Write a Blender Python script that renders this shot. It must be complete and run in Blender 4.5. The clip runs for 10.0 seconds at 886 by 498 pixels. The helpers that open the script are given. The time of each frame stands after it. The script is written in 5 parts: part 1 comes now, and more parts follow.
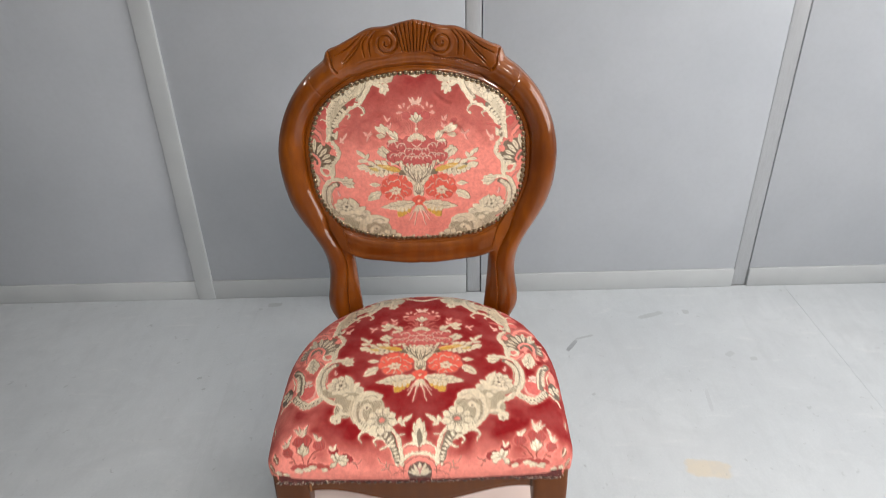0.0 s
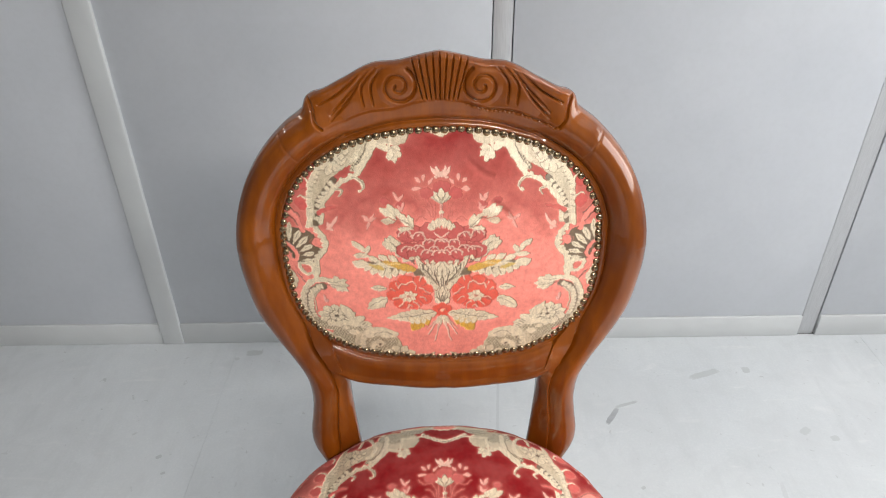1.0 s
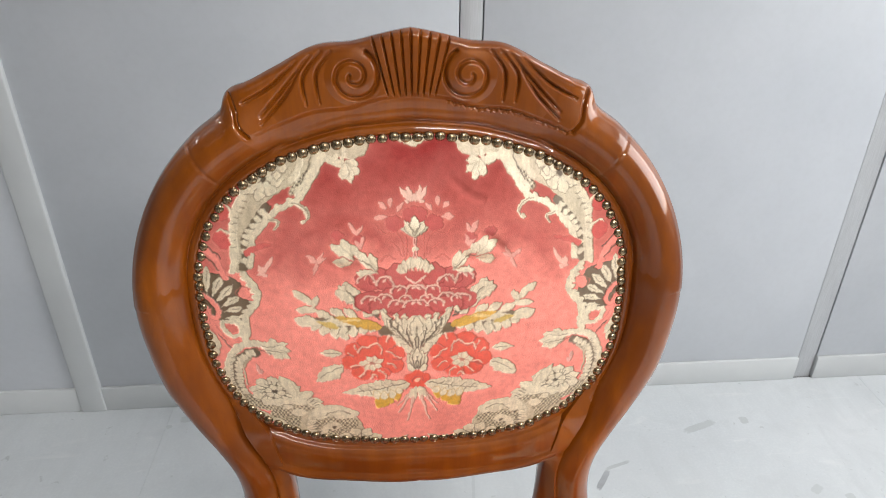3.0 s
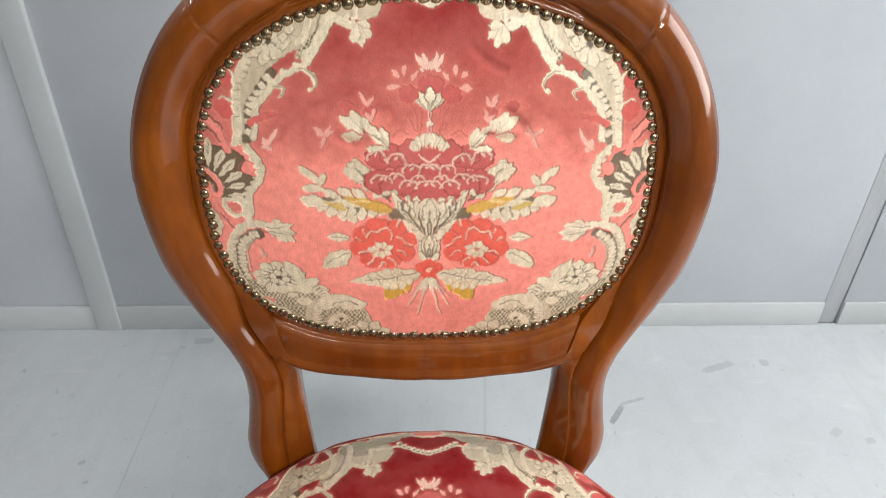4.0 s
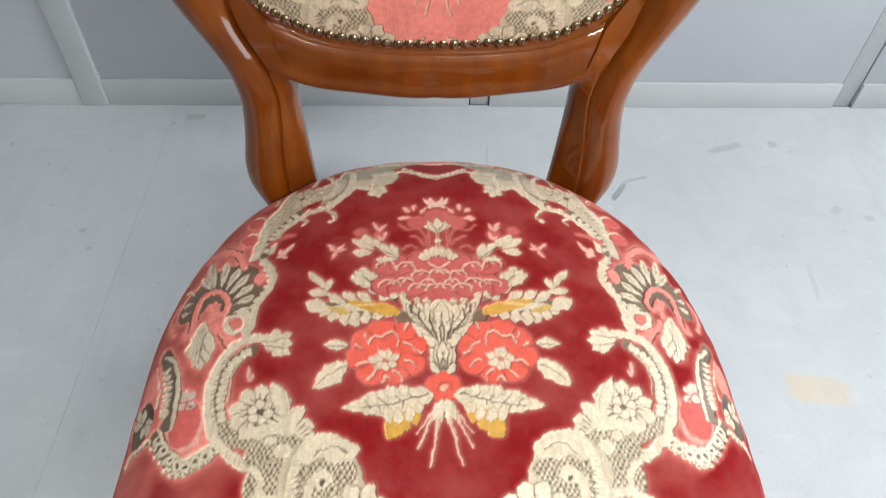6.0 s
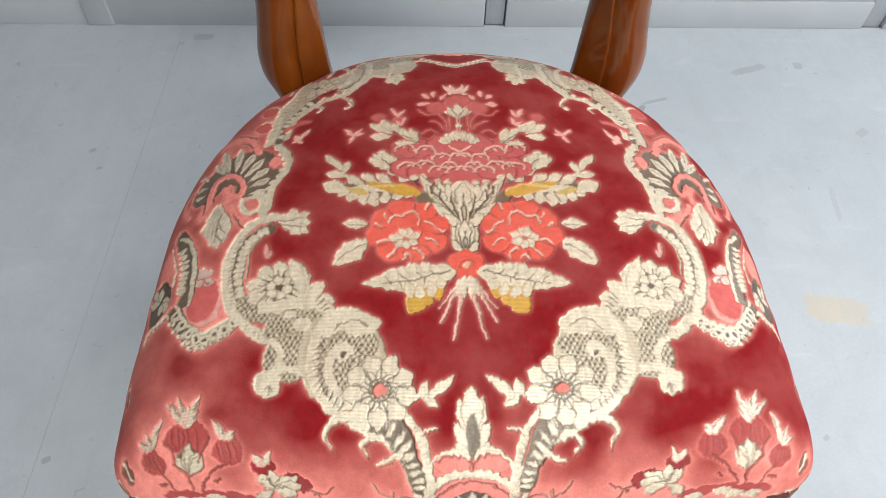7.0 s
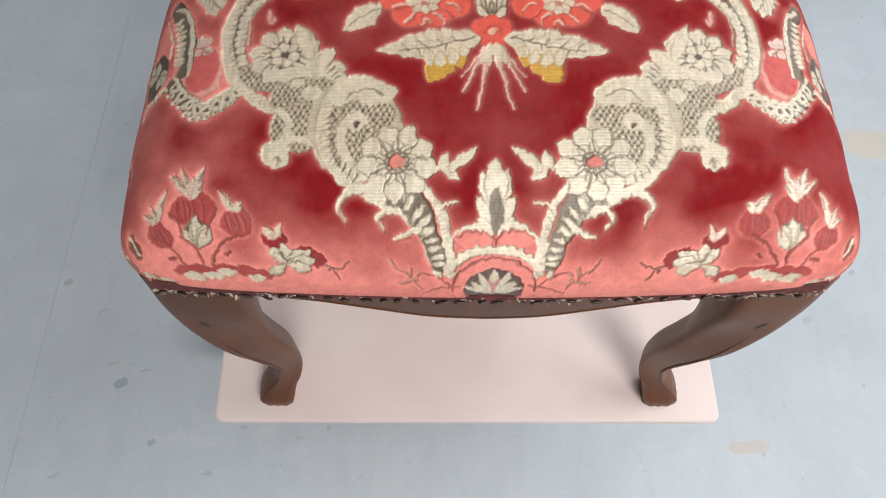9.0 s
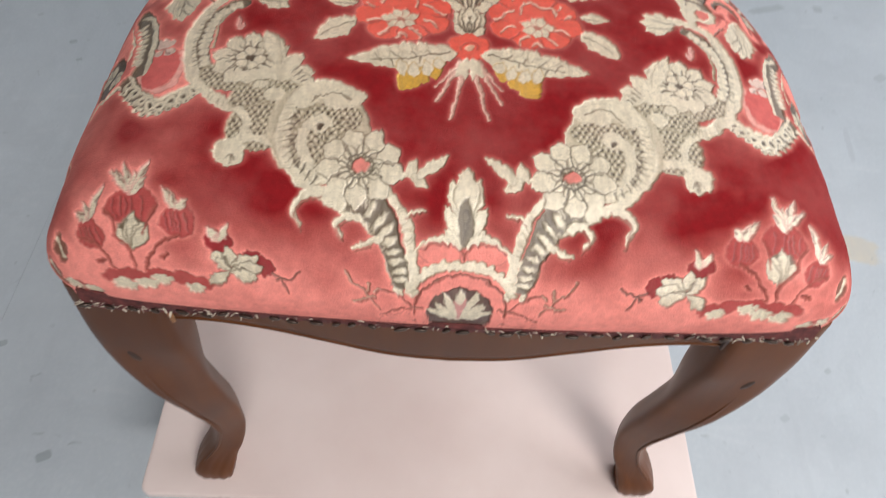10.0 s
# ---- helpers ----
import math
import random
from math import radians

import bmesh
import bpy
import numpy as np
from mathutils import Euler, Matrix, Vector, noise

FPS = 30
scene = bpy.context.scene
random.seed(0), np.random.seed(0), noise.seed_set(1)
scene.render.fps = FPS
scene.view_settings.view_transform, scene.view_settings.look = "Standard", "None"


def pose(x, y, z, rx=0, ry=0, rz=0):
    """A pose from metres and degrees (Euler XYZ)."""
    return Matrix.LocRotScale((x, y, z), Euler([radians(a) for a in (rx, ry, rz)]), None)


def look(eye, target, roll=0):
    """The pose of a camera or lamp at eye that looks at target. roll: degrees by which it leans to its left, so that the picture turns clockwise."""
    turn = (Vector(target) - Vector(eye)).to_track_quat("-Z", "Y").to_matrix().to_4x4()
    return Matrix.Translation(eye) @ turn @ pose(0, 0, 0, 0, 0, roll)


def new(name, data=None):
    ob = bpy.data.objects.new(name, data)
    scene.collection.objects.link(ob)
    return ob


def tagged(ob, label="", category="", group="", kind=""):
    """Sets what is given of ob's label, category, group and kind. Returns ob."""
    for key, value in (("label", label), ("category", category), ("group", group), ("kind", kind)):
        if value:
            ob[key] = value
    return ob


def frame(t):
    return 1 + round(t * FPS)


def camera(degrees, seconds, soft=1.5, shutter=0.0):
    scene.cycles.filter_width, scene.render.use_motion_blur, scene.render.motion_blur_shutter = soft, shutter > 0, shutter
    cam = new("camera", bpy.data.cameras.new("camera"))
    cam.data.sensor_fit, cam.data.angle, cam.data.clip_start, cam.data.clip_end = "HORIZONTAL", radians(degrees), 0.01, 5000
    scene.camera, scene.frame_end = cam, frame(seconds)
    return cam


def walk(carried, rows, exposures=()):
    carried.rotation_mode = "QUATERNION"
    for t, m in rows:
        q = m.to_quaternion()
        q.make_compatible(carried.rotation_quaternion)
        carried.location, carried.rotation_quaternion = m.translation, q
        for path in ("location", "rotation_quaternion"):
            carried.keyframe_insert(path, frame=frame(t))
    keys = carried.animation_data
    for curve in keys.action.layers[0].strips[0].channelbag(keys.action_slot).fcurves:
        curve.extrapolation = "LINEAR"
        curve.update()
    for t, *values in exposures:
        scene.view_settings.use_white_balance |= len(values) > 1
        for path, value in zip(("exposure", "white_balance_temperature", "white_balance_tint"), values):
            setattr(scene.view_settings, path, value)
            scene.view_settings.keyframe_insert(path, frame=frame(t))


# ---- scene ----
cam = camera(66.0, 10.0, soft=0.9, shutter=0.25)
PATH = [
    (0, (0.0445, -0.891, 1.418), (0.0435, 0.837, 0.412), -1.4),
    (0.5, (-0.0115, -0.627, 1.401), (0.0285, 1.108, 0.407), 1.5),
    (1, (-0.0015, -0.422, 1.394), (0.0055, 1.26, 0.311), -0.6),
    (1.5, (0.0135, -0.313, 1.384), (-0.0065, 1.359, 0.287), -0.6),
    (2, (0.0065, -0.306, 1.385), (0.0285, 1.379, 0.307), -0.4),
    (2.2, (0.0065, -0.283, 1.372), (0.0455, 1.401, 0.294), -0.6),
    (3.3, (-0.0225, -0.231, 1.252), (0.1295, 1.519, 0.296), 0.7),
    (3.5, (-0.0175, -0.232, 1.237), (0.1135, 1.499, 0.244), 1.4),
    (4, (-0.0115, -0.231, 1.204), (0.0655, 1.441, 0.11), 1.3),
    (4.5, (-0.0075, -0.236, 1.181), (0.0775, 1.388, 0.015), 0.8),
    (5, (-0.0155, -0.237, 1.155), (0.0595, 1.3, -0.122), 0.9),
    (5.5, (-0.0195, -0.243, 1.125), (0.0695, 1.208, -0.248), 1.5),
    (5.6, (-0.0205, -0.244, 1.12), (0.0765, 1.186, -0.275), 2.0),
    (6, (-0.0225, -0.257, 1.098), (0.0655, 1.067, -0.399), 2.6),
    (6.2, (-0.0255, -0.261, 1.084), (0.0425, 1.013, -0.456), 2.0),
    (7.3, (-0.0315, -0.293, 1.047), (0.0265, 0.891, -0.564), 2.1),
    (7.5, (-0.0315, -0.296, 1.044), (0.0365, 0.865, -0.583), 2.7),
    (8, (-0.0345, -0.301, 1.025), (0.0095, 0.768, -0.665), 2.0),
    (8.5, (-0.0355, -0.309, 1.006), (-0.0015, 0.654, -0.747), 2.3),
    (9, (-0.0335, -0.317, 0.988), (-0.0245, 0.552, -0.814), 0.7),
    (9.5, (-0.0345, -0.324, 0.976), (-0.0185, 0.511, -0.841), 1.3),
    (10, (-0.0275, -0.348, 0.926), (0.0575, 0.81, -0.701), 6.6),
]
walk(cam, [(t, look(eye, target, roll)) for t, eye, target, roll in PATH],
     exposures=[(0.0, -0.02, 6850, 14), (0.6, 0.20, 6800, 14), (1.2, 0.22, 6800, 13), (2.2, 0.27, 6750, 13), (3.5, 0.22, 6700, 12), (5.0, 0.24, 6600, 11), (6.5, 0.10, 6400, 11), (8.0, -0.05, 6300, 12), (9.0, -0.18, 6300, 12), (10.0, -0.24, 6350, 13)])

# ---- world and light ----
world = bpy.data.worlds.new("world")
scene.world = world
world.use_nodes = True
wn = world.node_tree.nodes
sky = wn.new("ShaderNodeTexSky")
sky.sky_type, sky.sun_disc, sky.sun_elevation, sky.sun_rotation = "NISHITA", False, radians(40), radians(90)
wn["Background"].inputs[1].default_value = 0.1
world.node_tree.links.new(sky.outputs[0], wn["Background"].inputs[0])


def area_lamp(name, m, sx, sy, power, colour):
    data = bpy.data.lights.new(name, "AREA")
    data.shape, data.size, data.size_y, data.energy, data.color = "RECTANGLE", sx, sy, power, colour
    ob = new(name, data)
    ob.matrix_world = m
    return ob


# daylight in the window of the east wall, two ceiling tubes and one on the west wall
area_lamp("window_light", look((2.36, 0.10, 1.60), (0.0, 0.10, 1.60)), 2.0, 1.2, 39, (0.97, 0.99, 1.0))
area_lamp("tube_light", look((1.40, 0.60, 2.47), (1.40, 0.60, 0)), 0.20, 1.1, 7, (1.0, 0.985, 0.955))
area_lamp("tube_light", look((0.80, -1.80, 2.47), (0.80, -1.80, 0)), 1.3, 0.28, 90, (1.0, 0.985, 0.955))
area_lamp("tube_light", look((-2.36, 0.95, 2.25), (0.0, 0.95, 2.25)), 0.45, 0.05, 3, (1.0, 0.985, 0.955))


# ---- materials ----
class Mat:
    """A small node builder round one Principled shader."""

    def __init__(self, name):
        self.m = bpy.data.materials.new(name)
        self.m.use_nodes = True
        self.t = self.m.node_tree
        self.b = self.t.nodes["Principled BSDF"]

    def put(self, socket, v):
        if isinstance(v, bpy.types.NodeSocket):
            self.t.links.new(v, socket)
        elif hasattr(v, "__len__") and len(v) == 3 and socket.type == "RGBA":
            socket.default_value = (*v, 1)
        else:
            socket.default_value = v

    def node(self, kind, out=0, props=None, **ins):
        n = self.t.nodes.new(kind)
        props = props or {}
        if "operation" in props:
            n.operation = props["operation"]
        for k, v in ins.items():
            key = int(k[1:]) if k[0] == "i" and k[1:].isdigit() else k.replace("_", " ")
            self.put(n.inputs[key], v)
        return n.outputs[out]

    def coords(self, scale=(1, 1, 1), kind="Object"):
        c = self.t.nodes.new("ShaderNodeTexCoord").outputs[kind]
        return self.node("ShaderNodeMapping", Vector=c, Scale=scale)

    def noise(self, scale, detail=4.0, vec=None, rough=0.55, warp=0.0):
        return self.node("ShaderNodeTexNoise", Vector=vec or self.coords(), Scale=scale, Detail=detail, Roughness=rough, Distortion=warp)

    def ramp(self, v, lo, hi, a=0.0, b=1.0):
        return self.node("ShaderNodeMapRange", Value=v, From_Min=lo, From_Max=hi, To_Min=a, To_Max=b)

    def mix(self, f, a, b, mode="MIX"):
        n = self.t.nodes.new("ShaderNodeMix")
        n.data_type, n.blend_type = "RGBA", mode
        self.put(n.inputs[0], f)
        self.put(n.inputs[6], a)
        self.put(n.inputs[7], b)
        return n.outputs[2]

    def math(self, op, a, b=0.0, c=0.0):
        return self.node("ShaderNodeMath", props={"operation": op}, i0=a, i1=b, i2=c)

    def bump(self, h, strength, distance):
        self.put(self.b.inputs["Normal"], self.node("ShaderNodeBump", Height=h, Strength=strength, Distance=distance))

    def set(self, **ins):
        for k, v in ins.items():
            self.put(self.b.inputs[k.replace("_", " ")], v)
        return self.m


def wood_material(name, coat, gloss, rough, shade_mix):
    k = Mat(name)
    grain = k.noise(9, 5, k.coords((7, 7, 0.8)), 0.55, 0.5)
    pores = k.noise(60, 3, k.coords((9, 9, 0.7)))
    blot = k.noise(7, 3)
    c = k.mix(k.ramp(grain, 0.25, 0.75), (0.150, 0.034, 0.0018), (0.250, 0.064, 0.0030))
    c = k.mix(k.ramp(blot, 0.36, 0.64, 0, 0.72), c, (0.066, 0.012, 0.0018))
    c = k.mix(k.ramp(pores, 0.56, 0.75, 0, 0.18), c, (0.07, 0.014, 0.002))
    # mixes shade into the colour of the leg and rail copy
    c = k.mix(shade_mix, c, (0.058, 0.029, 0.017))
    k.bump(k.noise(26, 2), 0.012, 0.002)
    return k.set(Base_Color=c, Roughness=rough, Specular_IOR_Level=gloss, Specular_Tint=(1.0, 0.55, 0.28), Coat_Weight=coat, Coat_Roughness=k.ramp(blot, 0.3, 0.7, 0.05, 0.10))


def fabric_material():
    k = Mat("figured_velvet")
    a = k.t.nodes.new("ShaderNodeVertexColor")
    a.layer_name = "weave"
    thread = a.outputs["Alpha"]
    pile = k.noise(900, 2)
    fine = k.noise(170, 4)
    big = k.noise(22, 4)
    tall = k.noise(260, 2, k.coords((1, 0.14, 0.14)))
    base = a.outputs["Color"]
    c = k.mix(k.ramp(fine, 0.35, 0.70, 0.0, 0.34), base, k.mix(0.6, base, (0.03, 0.008, 0.008)))
    c = k.mix(k.ramp(big, 0.42, 0.68, 0, 0.20), c, k.mix(0.4, base, (0.9, 0.42, 0.36)))
    c = k.mix(k.math("MULTIPLY", thread, k.ramp(tall, 0.48, 0.68, 0.0, 0.24)), c, (0.24, 0.18, 0.10))
    # weft ribs run from side to side, darker in the gaps between them
    at = k.t.nodes.new("ShaderNodeSeparateXYZ")
    k.t.links.new(k.coords(), at.inputs[0])
    run = k.math("ADD", k.math("ADD", at.outputs[1], at.outputs[2]), k.math("MULTIPLY", fine, 0.0005))
    rib = k.math("ADD", k.math("MULTIPLY", k.math("SINE", k.math("MULTIPLY", run, 5600.0)), 0.5), 0.5)
    rib_gaps = k.math("MULTIPLY", k.ramp(rib, 0.0, 0.55, 1.0, 0.0), k.ramp(k.noise(420, 2), 0.35, 0.62, 0.22, 0.90))
    c = k.mix(k.math("MULTIPLY", thread, rib_gaps), c, k.mix(0.62, base, (0.12, 0.085, 0.045)))
    h = k.mix(thread, pile, k.mix(0.5, tall, k.math("MULTIPLY", rib, 0.5)))
    k.bump(h, 0.5, 0.0007)
    fuzz = k.math("SUBTRACT", 1.0, thread)
    return k.set(Base_Color=c, Roughness=k.ramp(thread, 0, 1, 0.9, 0.40), Metallic=k.math("MULTIPLY", thread, 0.12), Specular_IOR_Level=k.ramp(thread, 0, 1, 0.06, 1.0),
                 Sheen_Weight=k.math("MULTIPLY", fuzz, 0.14), Sheen_Roughness=0.35, Sheen_Tint=(1.0, 0.5, 0.45))


def brass_material():
    k = Mat("aged_brass")
    n = k.noise(300, 3)
    return k.set(Base_Color=k.mix(k.ramp(n, 0.4, 0.65), (0.36, 0.27, 0.165), (0.12, 0.085, 0.052)), Metallic=1.0, Roughness=k.ramp(n, 0.3, 0.7, 0.20, 0.36))


def panel_material():
    k = Mat("grey_wall_panel")
    n = k.noise(3.0, 3)
    f = k.noise(70, 4)
    c = k.mix(k.ramp(n, 0.3, 0.7), (0.43, 0.46, 0.495), (0.48, 0.51, 0.545))
    c = k.mix(k.ramp(f, 0.4, 0.7, 0, 0.12), c, (0.36, 0.38, 0.40))
    return k.set(Base_Color=c, Roughness=0.33, Specular_IOR_Level=0.42)


def metal_material(name, colour, rough):
    k = Mat(name)
    n = k.noise(40, 4, k.coords((20, 20, 0.6)))
    return k.set(Base_Color=k.mix(k.ramp(n, 0.3, 0.7), colour, [v * 0.85 for v in colour]), Metallic=0.35, Roughness=k.ramp(n, 0.3, 0.7, rough, rough + 0.12))


def plain_material(name, a, b, rough, scale=12, metallic=0.0):
    k = Mat(name)
    n = k.noise(scale, 5)
    f = k.noise(scale * 14, 3)
    c = k.mix(k.ramp(n, 0.3, 0.7), a, b)
    k.bump(f, 0.1, 0.001)
    return k.set(Base_Color=c, Roughness=k.ramp(f, 0.3, 0.7, rough - 0.05, rough + 0.08), Metallic=metallic)


def floor_material():
    k = Mat("grey_vinyl_floor")
    world_at = k.node("ShaderNodeNewGeometry")
    big = k.noise(1.6, 4, world_at)
    mid = k.noise(9, 6, world_at, 0.65, 0.8)
    fine = k.noise(160, 3, world_at)
    c = k.mix(k.ramp(big, 0.3, 0.7), (0.455, 0.495, 0.52), (0.53, 0.565, 0.585))
    c = k.mix(k.ramp(mid, 0.52, 0.72, 0, 0.35), c, (0.40, 0.435, 0.455))
    c = k.mix(k.ramp(fine, 0.45, 0.75, 0, 0.25), c, (0.62, 0.64, 0.64))
    streak = k.noise(5.0, 5, k.node("ShaderNodeMapping", Vector=world_at, Scale=(5, 0.8, 1), Rotation=(0, 0, 0.5)), 0.6, 0.4)
    c = k.mix(k.ramp(streak, 0.58, 0.76, 0, 0.22), c, (0.38, 0.41, 0.43))
    pale = k.noise(7.0, 5, k.node("ShaderNodeMapping", Vector=world_at, Scale=(0.9, 3.5, 1), Rotation=(0, 0, -0.3)), 0.6, 0.5)
    c = k.mix(k.ramp(pale, 0.60, 0.75, 0, 0.40), c, (0.64, 0.655, 0.655))
    sep = k.t.nodes.new("ShaderNodeSeparateXYZ")
    k.t.links.new(world_at, sep.inputs[0])
    rag = k.noise(40, 4, world_at, 0.6)

    def stain(c, x, y, rx, ry, turn, colour, most):
        ca, sa = math.cos(radians(turn)), math.sin(radians(turn))
        dx, dy = k.math("SUBTRACT", sep.outputs[0], x), k.math("SUBTRACT", sep.outputs[1], y)
        u = k.math("ADD", k.math("MULTIPLY", dx, ca / rx), k.math("MULTIPLY", dy, sa / rx))
        v = k.math("ADD", k.math("MULTIPLY", dx, -sa / ry), k.math("MULTIPLY", dy, ca / ry))
        d = k.math("ADD", k.math("POWER", k.math("ABSOLUTE", u), 4.0), k.math("POWER", k.math("ABSOLUTE", v), 4.0))
        d = k.math("ADD", d, k.math("MULTIPLY", k.math("SUBTRACT", rag, 0.5), 2.6))
        return k.mix(k.ramp(d, 0.5, 1.25, most, 0.0), c, colour)

    c = stain(c, 0.729, 0.362, 0.060, 0.030, -8, (0.60, 0.50, 0.34), 0.6)
    c = stain(c, 0.405, -0.150, 0.030, 0.009, 2, (0.54, 0.45, 0.37), 0.6)
    c = stain(c, 0.460, 0.890, 0.034, 0.0075, 54, (0.20, 0.21, 0.22), 0.85)
    c = stain(c, 0.510, 0.934, 0.034, 0.0050, 18, (0.30, 0.32, 0.33), 0.7)
    c = stain(c, 0.765, 1.050, 0.050, 0.011, 20, (0.33, 0.35, 0.36), 0.6)
    c = stain(c, 0.891, 1.065, 0.012, 0.013, 0, (0.33, 0.35, 0.36), 0.6)
    c = stain(c, 0.960, 0.829, 0.018, 0.010, 35, (0.33, 0.35, 0.36), 0.55)
    c = stain(c, 1.026, 0.803, 0.012, 0.009, 10, (0.33, 0.35, 0.36), 0.55)
    c = stain(c, -0.575, 1.168, 0.026, 0.012, 0, (0.28, 0.29, 0.29), 0.7)
    c = stain(c, 0.152, 0.94, 0.004, 0.12, -5, (0.36, 0.39, 0.41), 0.45)
    c = stain(c, 0.82, 0.62, 0.006, 0.05, -8, (0.38, 0.40, 0.42), 0.4)
    for x, y, r, m in ((-0.50, -0.060, 0.010, 0.6), (-0.33, -0.226, 0.009, 0.5), (-0.734, 0.772, 0.008, 0.6), (-0.615, 0.10, 0.007, 0.5), (-0.706, 0.72, 0.006, 0.5), (0.486, 0.656, 0.006, 0.5),
                       (0.62, 0.12, 0.006, 0.4), (-0.44, -0.145, 0.006, 0.5), (0.53, 0.04, 0.007, 0.45)):
        c = stain(c, x, y, r, r * 0.7, 30, (0.24, 0.26, 0.27), m)
    speck = k.noise(46, 2, world_at, 0.5, 0.6)
    c = k.mix(k.ramp(speck, 0.69, 0.76, 0, 0.45), c, (0.27, 0.29, 0.30))
    drag = k.noise(16, 4, k.node("ShaderNodeMapping", Vector=world_at, Scale=(1, 0.28, 1), Rotation=(0, 0, 0.15)), 0.65)
    c = k.mix(k.ramp(drag, 0.50, 0.72, 0, 0.30), c, (0.40, 0.43, 0.45))
    cloud = k.noise(3.2, 5, world_at, 0.7, 1.2)
    c = k.mix(k.ramp(cloud, 0.40, 0.66, 0, 0.45), c, (0.425, 0.455, 0.475))
    k.bump(fine, 0.08, 0.001)
    return k.set(Base_Color=c, Roughness=k.ramp(mid, 0.3, 0.7, 0.46, 0.62), Specular_IOR_Level=0.28)


# legs and rails: duller wood with the shade under the seat mixed in
WOOD, SHADED_WOOD = wood_material("varnished_wood", 0.9, 0.22, 0.40, 0.0), wood_material("dull_shaded_varnish", 0.25, 0.22, 0.5, 0.52)
FABRIC, BRASS, PANEL, FLOOR = fabric_material(), brass_material(), panel_material(), floor_material()
ALU = metal_material("aluminium_profile", (0.52, 0.54, 0.56), 0.34)
GAP = plain_material("dark_gasket", (0.10, 0.105, 0.11), (0.14, 0.145, 0.15), 0.6)
SUBFLOOR = plain_material("grey_subfloor", (0.20, 0.21, 0.22), (0.27, 0.28, 0.29), 0.7)
SKIRT = plain_material("grey_skirting", (0.45, 0.475, 0.49), (0.50, 0.53, 0.54), 0.42, 5)
PAINT = plain_material("grey_wall_paint", (0.14, 0.14, 0.138), (0.17, 0.17, 0.167), 0.6, 3)
CEILING = plain_material("white_ceiling_paint", (0.70, 0.70, 0.69), (0.75, 0.75, 0.74), 0.7, 3)
BOARD = plain_material("pale_pink_board", (0.66, 0.53, 0.48), (0.74, 0.62, 0.57), 0.5, 6)
BASE = plain_material("dark_steel_base", (0.06, 0.06, 0.065), (0.09, 0.09, 0.095), 0.5, 8)
GLUE = plain_material("bare_glue_line", (0.30, 0.13, 0.03), (0.22, 0.08, 0.02), 0.4, 80)
THREAD = plain_material("frayed_thread", (0.70, 0.62, 0.48), (0.12, 0.06, 0.045), 0.8, 160)
SELVEDGE_SHADOW = plain_material("selvedge_and_shadow", (0.055, 0.014, 0.012), (0.16, 0.035, 0.03), 0.85, 180)
JOINT_AND_SHADE = plain_material("dark_joint_and_shade", (0.030, 0.012, 0.006), (0.055, 0.022, 0.010), 0.6, 60)
TACK = plain_material("dark_tack", (0.05, 0.035, 0.03), (0.10, 0.07, 0.05), 0.4, 200, 0.6)


# ---- mesh helpers ----
def mesh_object(name, bm, material, parent=None, label="", smooth=True, matrix=None):
    data = bpy.data.meshes.new(name)
    bm.to_mesh(data)
    bm.free()
    data.materials.append(material)
    if smooth:
        data.shade_smooth()
        data.set_sharp_from_angle(angle=radians(42))
    ob = new(name, data)
    if matrix is not None:
        ob.matrix_world = matrix
    if parent:
        ob.parent = parent
    if label:
        ob["label"] = label
    return ob


def part(name, bm, material, parent, label="", smooth=True):
    return mesh_object(name, bm, material, parent, label, smooth)


def box(x0, x1, y0, y1, z0, z1, bevel=0.0, segments=2, bm=None):
    bm = bm or bmesh.new()
    made = bmesh.ops.create_cube(bm, size=1)["verts"]
    for v in made:
        v.co = Vector(((x0 + x1) / 2 + v.co.x * (x1 - x0), (y0 + y1) / 2 + v.co.y * (y1 - y0), (z0 + z1) / 2 + v.co.z * (z1 - z0)))
    if bevel:
        bmesh.ops.bevel(bm, geom=list({e for v in made for e in v.link_edges}), offset=bevel, segments=segments, affect="EDGES", profile=0.5)
    return bm


def loft(rings, caps=True, bm=None):
    """A skin over rings of equally many points."""
    bm = bm or bmesh.new()
    rows = [[bm.verts.new(p) for p in ring] for ring in rings]
    n = len(rows[0])
    for a, b in zip(rows, rows[1:]):
        for i in range(n):
            bm.faces.new((a[i], a[(i + 1) % n], b[(i + 1) % n], b[i]))
    if caps:
        bm.faces.new(rows[0][::-1])
        bm.faces.new(rows[-1])
    bmesh.ops.recalc_face_normals(bm, faces=bm.faces[:])
    return bm


def smooth_curve(pairs, at):
    """A smooth curve through a few (position, value) pairs."""
    xs, ys = np.array(pairs, float).T
    at = np.clip(np.asarray(at, float), xs[0], xs[-1])
    m = np.gradient(ys, xs)
    i = np.clip(np.searchsorted(xs, at) - 1, 0, len(xs) - 2)
    h = xs[i + 1] - xs[i]
    t = (at - xs[i]) / h
    return ((2 * t**3 - 3 * t**2 + 1) * ys[i] + (t**3 - 2 * t**2 + t) * h * m[i] + (3 * t**2 - 2 * t**3) * ys[i + 1] + (t**3 - t**2) * h * m[i + 1])


